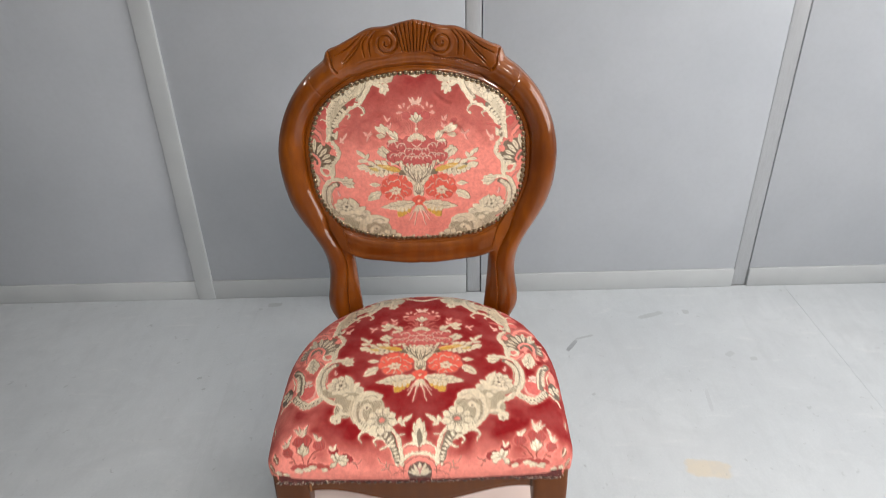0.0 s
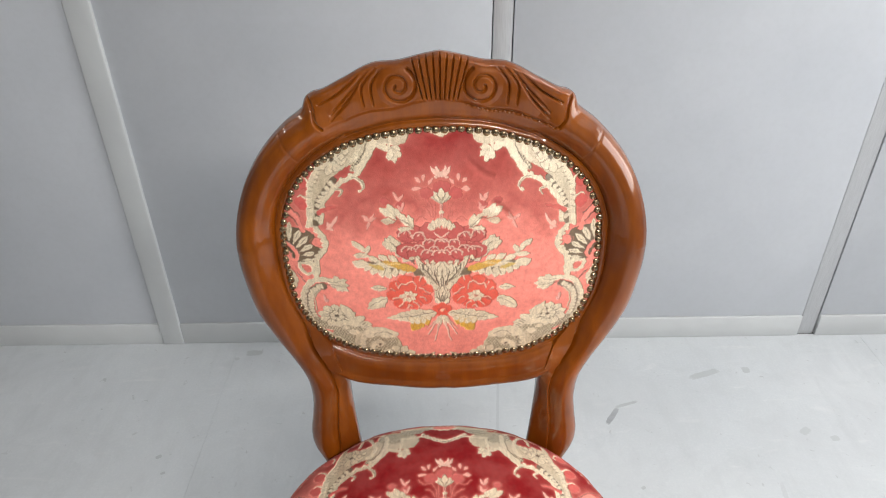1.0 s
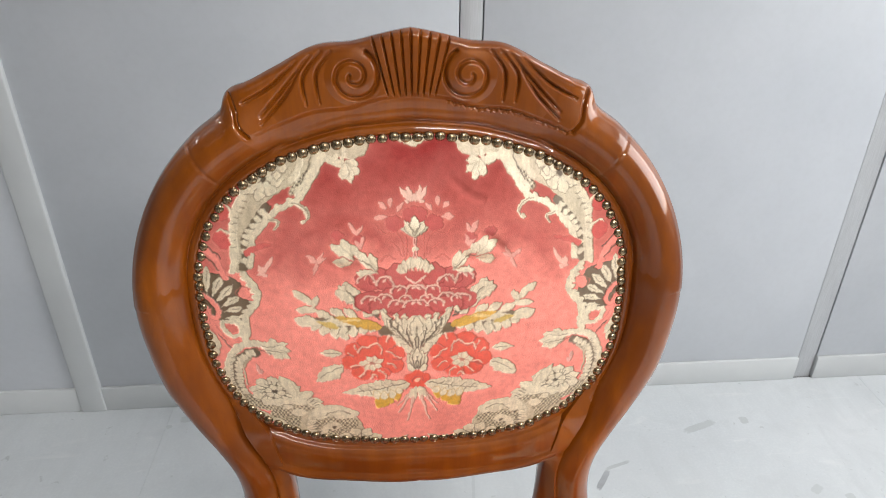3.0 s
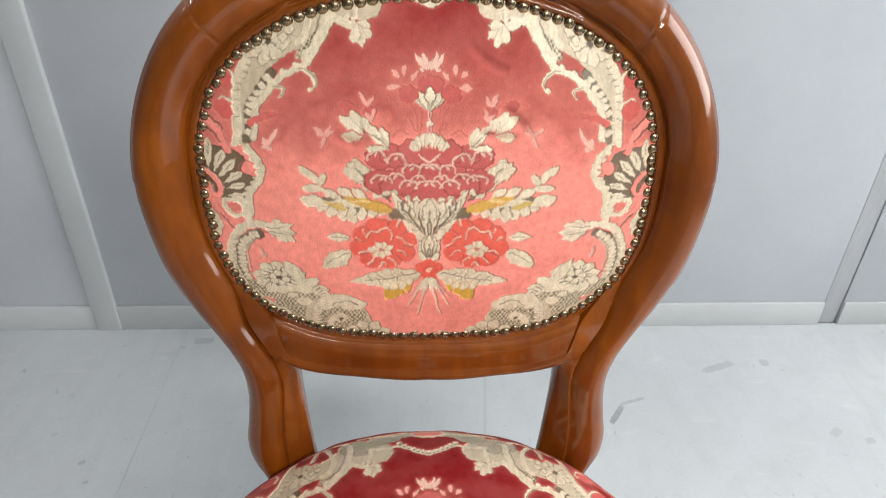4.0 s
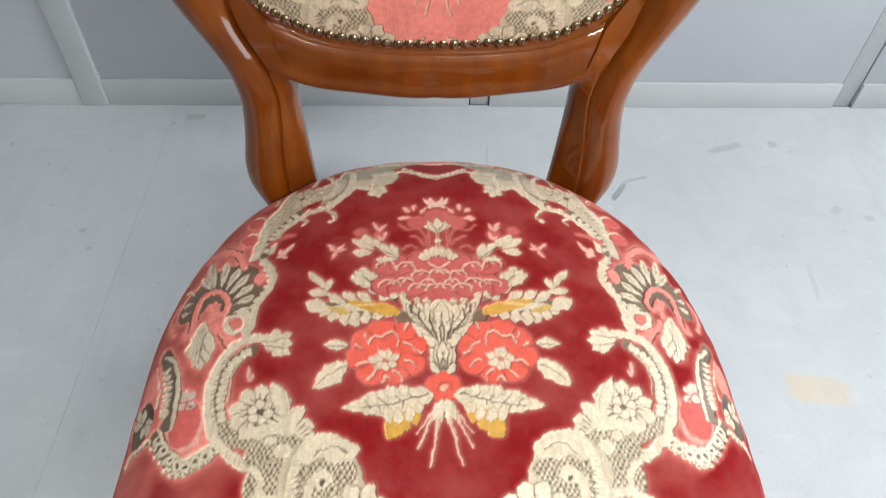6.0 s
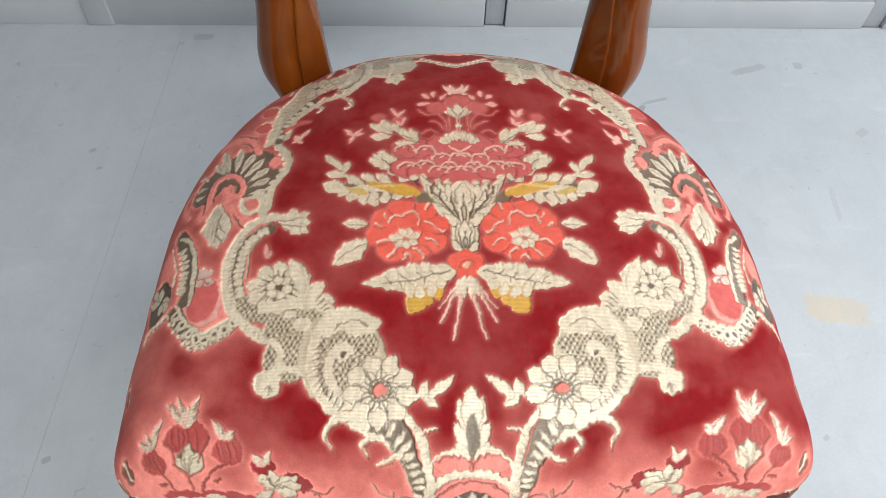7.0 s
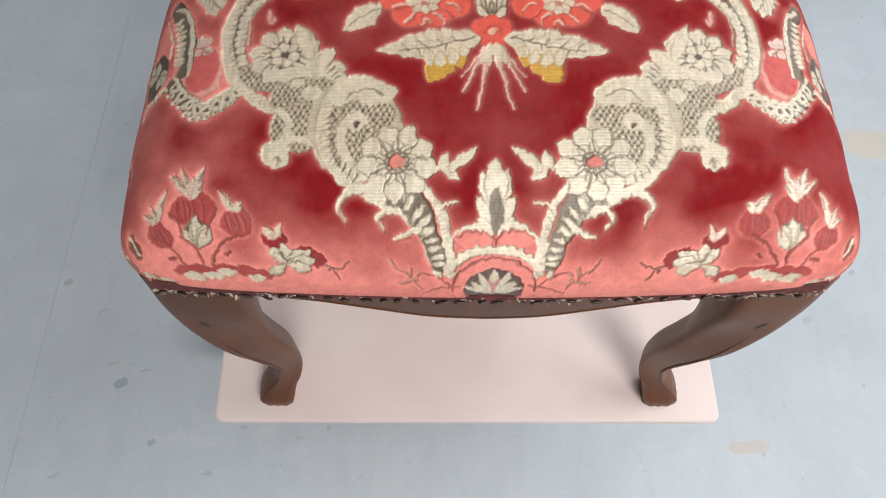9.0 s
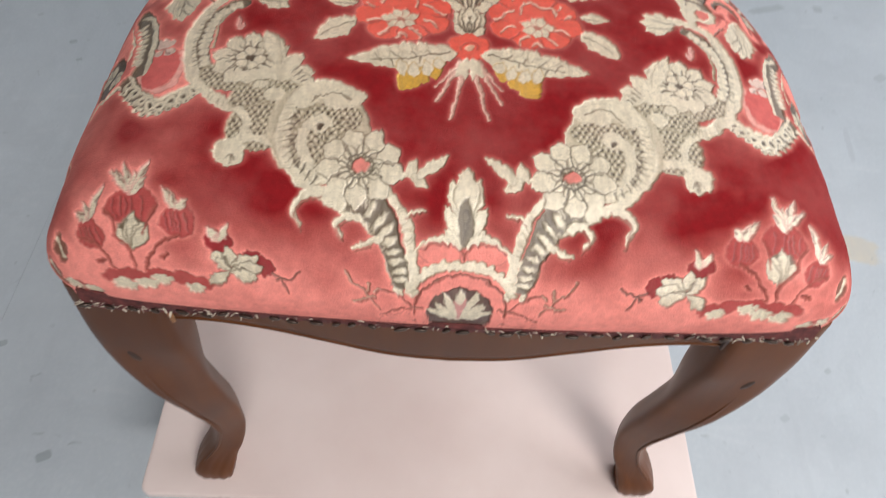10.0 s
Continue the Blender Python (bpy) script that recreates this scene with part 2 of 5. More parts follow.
def grid_mesh(name, points, material, parent, label="", closed=(False, False), colours=None):
    """A mesh over a rows x columns x 3 array of points; closed: whether rows or columns join up."""
    r, c = points.shape[:2]
    i = np.arange(r if closed[0] else r - 1)[:, None]
    j = np.arange(c if closed[1] else c - 1)[None, :]
    i2, j2 = (i + 1) % r, (j + 1) % c
    quads = np.stack(np.broadcast_arrays(i * c + j, i * c + j2, i2 * c + j2, i2 * c + j), -1).reshape(-1, 4).astype(np.int32)
    data = bpy.data.meshes.new(name)
    data.vertices.add(r * c)
    data.vertices.foreach_set("co", points.reshape(-1).astype(np.float32))
    data.loops.add(quads.size)
    data.loops.foreach_set("vertex_index", quads.reshape(-1))
    data.polygons.add(len(quads))
    data.polygons.foreach_set("loop_start", np.arange(0, quads.size, 4, dtype=np.int32))
    data.update(calc_edges=True)
    if colours is not None:
        layer = data.attributes.new("weave", "FLOAT_COLOR", "POINT")
        layer.data.foreach_set("color", colours.reshape(-1).astype(np.float32))
    data.materials.append(material)
    data.shade_smooth()
    ob = new(name, data)
    ob.parent = parent
    if label:
        ob["label"] = label
    return ob


# ---- the room ----
WALL_Y, ROOM_X0, ROOM_X1, ROOM_Y0, ROOM_H = 1.223, -2.4, 2.4, -2.6, 2.5

floor = tagged(mesh_object("floor", box(ROOM_X0 - 0.1, ROOM_X1 + 0.1, ROOM_Y0 - 0.1, WALL_Y + 0.1, -0.08, -0.0015), SUBFLOOR, smooth=False),
               "pale grey vinyl floor with scuffs and hairline seams", "floor", kind="structure")
SEAMS = (-2.4, -0.630, 1.304, 2.4)
for a, b in zip(SEAMS, SEAMS[1:]):
    part("floor_sheet", box(a + 0.00014, b - 0.00014, ROOM_Y0, WALL_Y, -0.0014, 0.0, 0.0003, 1), FLOOR, floor)

wall_north = tagged(mesh_object("wall_north", box(ROOM_X0 - 0.1, ROOM_X1 + 0.1, WALL_Y + 0.030, WALL_Y + 0.11, 0.0, ROOM_H), GAP, smooth=False),
                    "grey partition wall of smooth panels with metal joints", "wall", kind="structure")
# each joint: its two sides, and whether it is a recessed rail with open gaps or a proud cover strip
JOINTS = ((-1.86, -1.81, True), (-0.868, -0.804, False), (0.130, 0.177, True), (1.113, 1.162, True), (2.11, 2.16, True))
side_a = ROOM_X0
for x0, x1, recessed in JOINTS + ((ROOM_X1, ROOM_X1, True),):
    gap = 0.0026 if recessed else -0.004
    a, b = side_a, x0 - (gap if x0 < ROOM_X1 else 0)
    part("panel", box(a, b, WALL_Y, WALL_Y + 0.031, 0.076, ROOM_H - 0.002, 0.002, 2), PANEL, wall_north)
    part("skirting", box(a + 0.001, b - 0.001, WALL_Y - 0.007, WALL_Y + 0.0302, 0.0, 0.0755, 0.0025, 2), SKIRT, wall_north)
    side_a = x1 + (0.0022 if recessed else -0.004)
    if x0 == ROOM_X1:
        break
    if recessed:
        part("joint_profile", box(x0, x1, WALL_Y + 0.003, WALL_Y + 0.0302, 0.0, ROOM_H - 0.002, 0.0012, 2), ALU, wall_north, "grey metal joint profile")
    else:
        part("cover_strip", box(x0, x1, WALL_Y - 0.011, WALL_Y + 0.0302, 0.0, ROOM_H - 0.002, 0.004, 3), SKIRT, wall_north, "pale grey cover strip")

tagged(mesh_object("wall_west", box(ROOM_X0 - 0.1, ROOM_X0, ROOM_Y0, WALL_Y, 0.0, ROOM_H), PAINT, smooth=False), "plain grey painted wall", "wall", kind="structure")
tagged(mesh_object("wall_south", box(ROOM_X0 - 0.1, ROOM_X1 + 0.1, ROOM_Y0 - 0.1, ROOM_Y0, 0.0, ROOM_H), PAINT, smooth=False), "plain grey painted wall", "wall", kind="structure")
bm = box(ROOM_X1, ROOM_X1 + 0.1, ROOM_Y0, -0.92, 0.0, ROOM_H)
box(ROOM_X1, ROOM_X1 + 0.1, 1.12, WALL_Y, 0.0, ROOM_H, bm=bm)
box(ROOM_X1, ROOM_X1 + 0.1, -0.92, 1.12, 0.0, 0.98, bm=bm)
box(ROOM_X1, ROOM_X1 + 0.1, -0.92, 1.12, 2.22, ROOM_H, bm=bm)
tagged(mesh_object("wall_east", bm, PAINT, smooth=False), "plain grey painted wall with a wide window opening", "wall", kind="structure")
tagged(mesh_object("ceiling", box(ROOM_X0 - 0.1, ROOM_X1 + 0.1, ROOM_Y0 - 0.1, WALL_Y + 0.1, ROOM_H, ROOM_H + 0.1), CEILING, smooth=False), "plain white ceiling", "ceiling", kind="structure")

# ---- the stand ----
STAND_Z = 0.200


def rounded_slab(x0, x1, y0, y1, z0, z1, r, edge):
    """A flat board with rounded corners and softened rims."""
    def ring(inset, z):
        pts = []
        for cx, cy, a0 in ((x1 - r, y1 - r, 0), (x0 + r, y1 - r, 90), (x0 + r, y0 + r, 180), (x1 - r, y0 + r, 270)):
            for i in range(9):
                a = radians(a0 + i * 90 / 8)
                pts.append((cx + (r - inset) * math.cos(a), cy + (r - inset) * math.sin(a), z))
        return pts
    return loft([ring(edge, z0), ring(0, z0 + edge), ring(0, z1 - edge), ring(edge * 0.3, z1 - edge * 0.3), ring(edge, z1)])


stand = tagged(new("display_stand"), "low stand with a pale pinkish wooden board on the floor", "stand")
part("top_board", rounded_slab(-0.292, 0.289, -0.156, 0.40, STAND_Z - 0.012, STAND_Z, 0.011, 0.0025), BOARD, stand, "pale pinkish board with rounded corners")
part("base", box(-0.20, 0.20, -0.05, 0.33, 0.0, STAND_Z - 0.0122, 0.006, 2), BASE, stand, "dark steel base")

# ---- the chair ----
chair = tagged(new("dining_chair"), "carved varnished wooden chair with red floral velvet on a low board", "chair")

# seat cushion: a domed horseshoe
YC, FRONT_R, REAR_R, HALF_W, RIM_Z, CROWN = 0.07, 0.2165, 0.2515, 0.2455, 0.573, 0.0825


def seat_radius(ang, rho):
    """Distance from (0, YC) to the cushion's outline at full rho; further in, the corners round off."""
    c, s = np.abs(np.cos(ang)), np.sin(ang)
    n = 2.2 + 15.0 * rho**7
    f = ((c / HALF_W) ** n + (np.abs(s) / FRONT_R) ** n) ** (-1 / n)
    r = ((c / HALF_W) ** 2.40 + (np.abs(s) / REAR_R) ** 2.40) ** (-1 / 2.40)
    return np.where(s < 0, f, r)


def seat_height(rho, y, x):
    lean = np.clip((y - 0.03) / 0.17, 0, 1)
    return RIM_Z + CROWN * np.clip(1 - rho**3, 0, 1) ** 0.405 - (0.011 + 0.009 * np.clip(np.abs(x) / 0.15, 0, 1) ** 2) * lean * lean * (3 - 2 * lean)


def disc_grid(rows, cols):
    """Polar coordinates of a square grid drawn out to a disc."""
    b, a = np.meshgrid(np.linspace(-1, 1, rows), np.linspace(-1, 1, cols), indexing="ij")
    x, y = a * np.sqrt(1 - b * b / 2), b * np.sqrt(1 - a * a / 2)
    return np.hypot(x, y), np.arctan2(y, x)


def build_seat():
    rho, ang = disc_grid(800, 860)
    rho = np.clip(rho, 0, 1)
    rho = 1 - (1 - rho) ** 1.25
    rad = rho * seat_radius(ang, rho)
    x, y = rad * np.cos(ang), YC + rad * np.sin(ang)
    y = y - 0.008 * (1 - (x / 0.2) ** 2) * np.clip((YC - y) / FRONT_R, 0, 1) ** 3
    z = seat_height(rho, y, x)
    # the hem hangs a little lower at the front corners
    z = z - 0.008 * np.clip((np.abs(x) - 0.13) / 0.08, 0, 1) * np.clip((YC - y) / FRONT_R, 0, 1) ** 2 * rho**6
    z = z + 0.0016 * value_noise(x * 1000, y * 1000, 17.0, 21) * rho**10
    drop = np.where(rho > 0.9, 0.7 * (seat_height(0.9, y, x) - z), 0)
    u, v = x + drop * np.cos(ang), y + drop * np.sin(ang)
    # the cloth is drawn in under the padding
    tuck = 0.0035 * np.clip((RIM_Z + 0.022 - z) / 0.022, 0, 1) ** 2
    x, y = x - tuck * np.cos(ang), y - tuck * np.sin(ang)
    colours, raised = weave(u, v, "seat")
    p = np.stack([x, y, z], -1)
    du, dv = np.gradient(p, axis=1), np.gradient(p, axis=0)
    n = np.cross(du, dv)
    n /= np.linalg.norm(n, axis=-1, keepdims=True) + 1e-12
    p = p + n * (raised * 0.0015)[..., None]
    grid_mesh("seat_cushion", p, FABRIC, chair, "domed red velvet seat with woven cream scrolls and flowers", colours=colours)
    return p


# back: a raked oval frame
RAKE, BACK_Y, BACK_Z, OVAL_Z = 0.137, 0.296, 0.716, 0.925


def on_back(x, z, forward):
    """A point on the back's raked plane, moved forward off it."""
    k = 1 / math.hypot(1, RAKE)
    return np.stack([x, BACK_Y + RAKE * (z - BACK_Z) - forward * k, z + forward * RAKE * k], -1)


def inner_radius(ang):
    c, s = np.abs(np.cos(ang)), np.sin(ang)
    up = ((c / 0.2050) ** 2.3 + (np.abs(s) / 0.1495) ** 2.3) ** (-1 / 2.3)
    low = ((c / 0.2050) ** 2.85 + (np.abs(s) / 0.1735) ** 2.85) ** (-1 / 2.85)
    return np.where(s > 0, up, low)


OUTER = [(-90, 0.2255), (-72, 0.2325), (-57, 0.249), (-45, 0.254), (-36, 0.262), (-25, 0.2705), (-10, 0.2695), (3, 0.2660), (14, 0.2610), (27, 0.2535),
         (38.5, 0.2450), (46.5, 0.2400), (49.5, 0.2440), (52.0, 0.2425), (54, 0.2390), (60.9, 0.2350), (71.3, 0.2358), (78, 0.2308), (84, 0.2325), (90, 0.2358)]


def outer_radius(ang):
    deg = np.degrees(np.arcsin(np.clip(np.sin(ang), -1, 1)))
    return smooth_curve(OUTER, deg)


def polyline_distance(x, y, pts):
    """Distance to a line of points, and how far along it (0 to 1)."""
    best, along = np.full(x.shape, 1e9), np.zeros(x.shape)
    n = len(pts) - 1
    for i in range(n):
        (ax, ay), (bx, by) = pts[i], pts[i + 1]
        dx, dy = bx - ax, by - ay
        t = np.clip(((x - ax) * dx + (y - ay) * dy) / (dx * dx + dy * dy + 1e-18), 0, 1)
        d = np.hypot(x - ax - t * dx, y - ay - t * dy)
        near = d < best
        best = np.where(near, d, best)
        along = np.where(near, (i + t) / n, along)
    return best, along


def arc(cx, cy, r0, r1, a0, a1, n=18):
    return [(cx + (r0 + (r1 - r0) * i / n) * math.cos(radians(a0 + (a1 - a0) * i / n)),
             cy + (r0 + (r1 - r0) * i / n) * math.sin(radians(a0 + (a1 - a0) * i / n))) for i in range(n + 1)]


def bend(*pts, n=8):
    """A smooth line through a few points."""
    out = []
    for i in range(len(pts) - 1):
        p0, p1, p2, p3 = pts[max(i - 1, 0)], pts[i], pts[i + 1], pts[min(i + 2, len(pts) - 1)]
        for k in range(n):
            t = k / n
            out.append(tuple(0.5 * (2 * p1[j] + (p2[j] - p0[j]) * t + (2 * p0[j] - 5 * p1[j] + 4 * p2[j] - p3[j]) * t * t
                                    + (3 * p1[j] - p0[j] - 3 * p2[j] + p3[j]) * t**3) for j in (0, 1)))
    return out + [pts[-1]]


# ---- the figured velvet: one repeat of the pattern, in millimetres ----
CREAM, TAUPE, CORAL, ROSE = (0.86, 0.745, 0.535), (0.080, 0.056, 0.029), (0.80, 0.105, 0.065), (0.56, 0.108, 0.098)
BLUSH, YELLOW, CRIMSON, PINK = (0.80, 0.38, 0.31), (0.76, 0.42, 0.04), (0.240, 0.011, 0.013), (0.88, 0.285, 0.230)
UMBER, LACE = (0.150, 0.108, 0.060), (0.68, 0.575, 0.395)
GREY_GREEN, BEIGE = (0.175, 0.128, 0.072), (0.55, 0.46, 0.305)


def value_noise(x, y, size, seed):
    """Smooth noise between -1 and 1 with features of that size."""
    table = np.random.default_rng(seed).random((256, 256)) * 2 - 1
    fx, fy = x / size + 1000, y / size + 1000
    ix, iy = np.floor(fx).astype(int), np.floor(fy).astype(int)
    tx, ty = fx - ix, fy - iy
    tx, ty = tx * tx * (3 - 2 * tx), ty * ty * (3 - 2 * ty)
    g = lambda a, b: table[(ix + a) % 256, (iy + b) % 256]
    return (g(0, 0) * (1 - tx) + g(1, 0) * tx) * (1 - ty) + (g(0, 1) * (1 - tx) + g(1, 1) * tx) * ty


class Cloth:
    """Paints woven shapes on cloth whose left and right halves mirror each other."""

    def __init__(self, u, v):
        self.shape = u.shape
        self.x, self.y = -np.abs(u).ravel() * 1000, v.ravel() * 1000
        # the weave never draws a clean edge: threads jump by fractions of a millimetre
        x, y = u.ravel() * 1000, v.ravel() * 1000
        self.x = np.minimum(self.x + 0.9 * value_noise(x, y, 5.0, 1) + 0.6 * value_noise(x, y, 1.7, 2), 0.0)
        self.y = self.y + 0.9 * value_noise(x, y, 5.0, 3) + 0.85 * value_noise(x, y * 0.35, 1.5, 4)
        self.rgb = np.zeros((u.size, 3))
        self.cover, self.thread, self.high = np.zeros(u.size), np.zeros(u.size), np.ones(u.size)

    def near(self, x0, x1, y0, y1):
        return np.nonzero((self.x > x0) & (self.x < x1) & (self.y > y0) & (self.y < y1))[0]

    def lay(self, i, d, colour, thread=1.0, high=0.25, soft=0.6):
        m = np.clip(0.5 - d / (2 * soft), 0, 1)
        self.rgb[i] += (np.array(colour) - self.rgb[i]) * m[:, None]
        self.cover[i] = np.maximum(self.cover[i], m)
        self.thread[i] += (thread - self.thread[i]) * m
        self.high[i] += (high - self.high[i]) * m

    def ellipse(self, cx, cy, a, b, colour, turn=0, **kw):
        r = max(a, b) + 2
        i = self.near(cx - r, cx + r, cy - r, cy + r)
        c, s = math.cos(radians(turn)), math.sin(radians(turn))
        x, y = self.x[i] - cx, self.y[i] - cy
        self.lay(i, (np.hypot((x * c + y * s) / a, (y * c - x * s) / b) - 1) * min(a, b), colour, **kw)

    def bloom(self, cx, cy, a, b, n, colour, depth=0.16, turn=0, **kw):
        """A flower head with n rounded petals."""
        r = max(a, b) * 1.2 + 2
        i = self.near(cx - r, cx + r, cy - r, cy + r)
        x, y = (self.x[i] - cx) / a, (self.y[i] - cy) / b
        th = np.arctan2(y, x) + radians(turn)
        d = (np.hypot(x, y) - (1 - depth + depth * np.abs(np.cos(th * n / 2)) ** 0.6)) * min(a, b)
        if colour is ROSE:
            self.lay(i, d - 0.7, (0.22, 0.022, 0.020), thread=0.3, high=0.45)
        self.lay(i, d, colour, **kw)

    def leaf(self, ax, ay, bx, by, w, colour, teeth=0, vein=None, blunt=0.8, edge=None, **kw):
        """A leaf from a to its tip b, w wide, with toothed edges and a vein."""
        m = w + 2
        i = self.near(min(ax, bx) - m, max(ax, bx) + m, min(ay, by) - m, max(ay, by) + m)
        dx, dy = bx - ax, by - ay
        ln = math.hypot(dx, dy)
        t = ((self.x[i] - ax) * dx + (self.y[i] - ay) * dy) / ln**2
        p = np.abs((self.x[i] - ax) * dy - (self.y[i] - ay) * dx) / ln
        tt = np.clip(t, 0, 1)
        half = w / 2 * np.sin(math.pi * tt**blunt) ** 0.75
        if teeth:
            half = half * (0.80 + 0.20 * np.abs(np.cos(math.pi * teeth * (tt - 0.25 * p / max(w, 1)))))
        d = np.maximum(p - half, np.maximum(-t, t - 1) * ln)
        if edge:
            self.lay(i, d - 0.75, edge, high=0.05)
        self.lay(i, d, colour, **kw)
        if vein:
            side = np.abs(((tt * ln * 1.0 - p * 1.1) % 4.4) - 2.2)
            v = np.where((t > 0.10) & (t < 0.86), np.minimum(p - 0.55 * (1 - tt), np.where(p < half * 0.66, 1.75 - side, 9)), 9)
            v = np.where(p < half * 0.80, v, 9)
            self.lay(i, v, vein, high=0.05, soft=0.4)

    def frond(self, ax, ay, bx, by, w, n, colour=CREAM, vein=TAUPE, spread=36, **kw):
        """A lobed leaf: fingers on both sides of a midrib, with dark slits between them."""
        dx, dy = bx - ax, by - ay
        ln = math.hypot(dx, dy)
        head = math.degrees(math.atan2(dy, dx))
        self.leaf(ax, ay, bx, by, w * 0.62, GREY_GREEN, high=0.05)
        for k in range(n - 1, -1, -1):
            t = 0.06 + 0.66 * k / max(n - 1, 1)
            reach = w * 0.72 * (0.62 + 0.38 * math.sin(math.pi * (0.15 + 0.75 * t)))
            for side in (-1, 1):
                a = radians(head + side * spread)
                x0, y0 = ax + dx * t, ay + dy * t
                self.leaf(x0, y0, x0 + reach * math.cos(a), y0 + reach * math.sin(a), max(ln / n * 0.80, 3.0), colour, blunt=1.35, edge=GREY_GREEN, **kw)
        self.leaf(ax + dx * 0.45, ay + dy * 0.45, bx, by, max(ln / n * 0.85, w * 0.30), colour, blunt=1.2, edge=GREY_GREEN, **kw)
        self.line(((ax, ay), (ax + dx * 0.72, ay + dy * 0.72)), 1.5, 0.8, vein, n=4, high=0.0)

    def line(self, pts, w0, w1, colour, n=7, **kw):
        """A band along a bent line, from w0 to w1 wide."""
        pts = bend(*pts, n=n) if len(pts) < 14 else pts
        xs, ys = zip(*pts)
        m = max(w0, w1) + 2
        i = self.near(min(xs) - m, max(xs) + m, min(ys) - m, max(ys) + m)
        d, t = polyline_distance(self.x[i], self.y[i], pts)
        half = (w0 + (w1 - w0) * t) / 2
        self.lay(i, d - half, colour, **kw)

    def beads(self, pts, count, r, colour, stretch=1.0, **kw):
        pts = bend(*pts, n=10)
        for k in range(count):
            f = (k + 0.5) / count * (len(pts) - 1)
            a, b = pts[int(f)], pts[min(int(f) + 1, len(pts) - 1)]
            q = f - int(f)
            self.ellipse(a[0] + (b[0] - a[0]) * q, a[1] + (b[1] - a[1]) * q, r * stretch, r, colour,
                         turn=math.degrees(math.atan2(b[1] - a[1], b[0] - a[0])) + 90, **kw)

    def net(self, cx, cy, a, b, turn=0):
        """Beige ground with rows of brown gaps and cream knots."""
        self.ellipse(cx, cy, a, b, (0.54, 0.455, 0.295), turn=turn, high=0.15)
        r = max(a, b)
        i = self.near(cx - r, cx + r, cy - r, cy + r)
        c, s = math.cos(radians(turn)), math.sin(radians(turn))
        x, y = self.x[i] - cx, self.y[i] - cy
        inside = np.hypot((x * c + y * s) / a, (y * c - x * s) / b) < 0.95
        row = np.floor(y / 3.0)
        k = np.maximum(np.abs((x + 1.9 * (row % 2)) % 3.8 - 1.9), np.abs(y % 3.0 - 1.5) * 1.15) - 1.05
        self.lay(i, np.where(inside, k, 9), TAUPE, high=0.0)
        k = np.hypot((x + 1.9 * ((row + 1) % 2)) % 3.8 - 1.9, y % 3.0 - 1.5) - 0.85
        self.lay(i, np.where(inside, k, 9), CREAM, high=0.35)

    def petals(self, cx, cy, r0, r1, n, w, colour, turn=0, a0=0, a1=360, squash=1.0, **kw):
        for k in range(n):
            a = radians(turn + a0 + (a1 - a0) * (k + 0.5) / n)
            c, s = math.cos(a), math.sin(a) * squash
            self.leaf(cx + r0 * c, cy + r0 * s, cx + r1 * c, cy + r1 * s, w, colour, blunt=1.3, edge=GREY_GREEN if colour is CREAM else None, **kw)


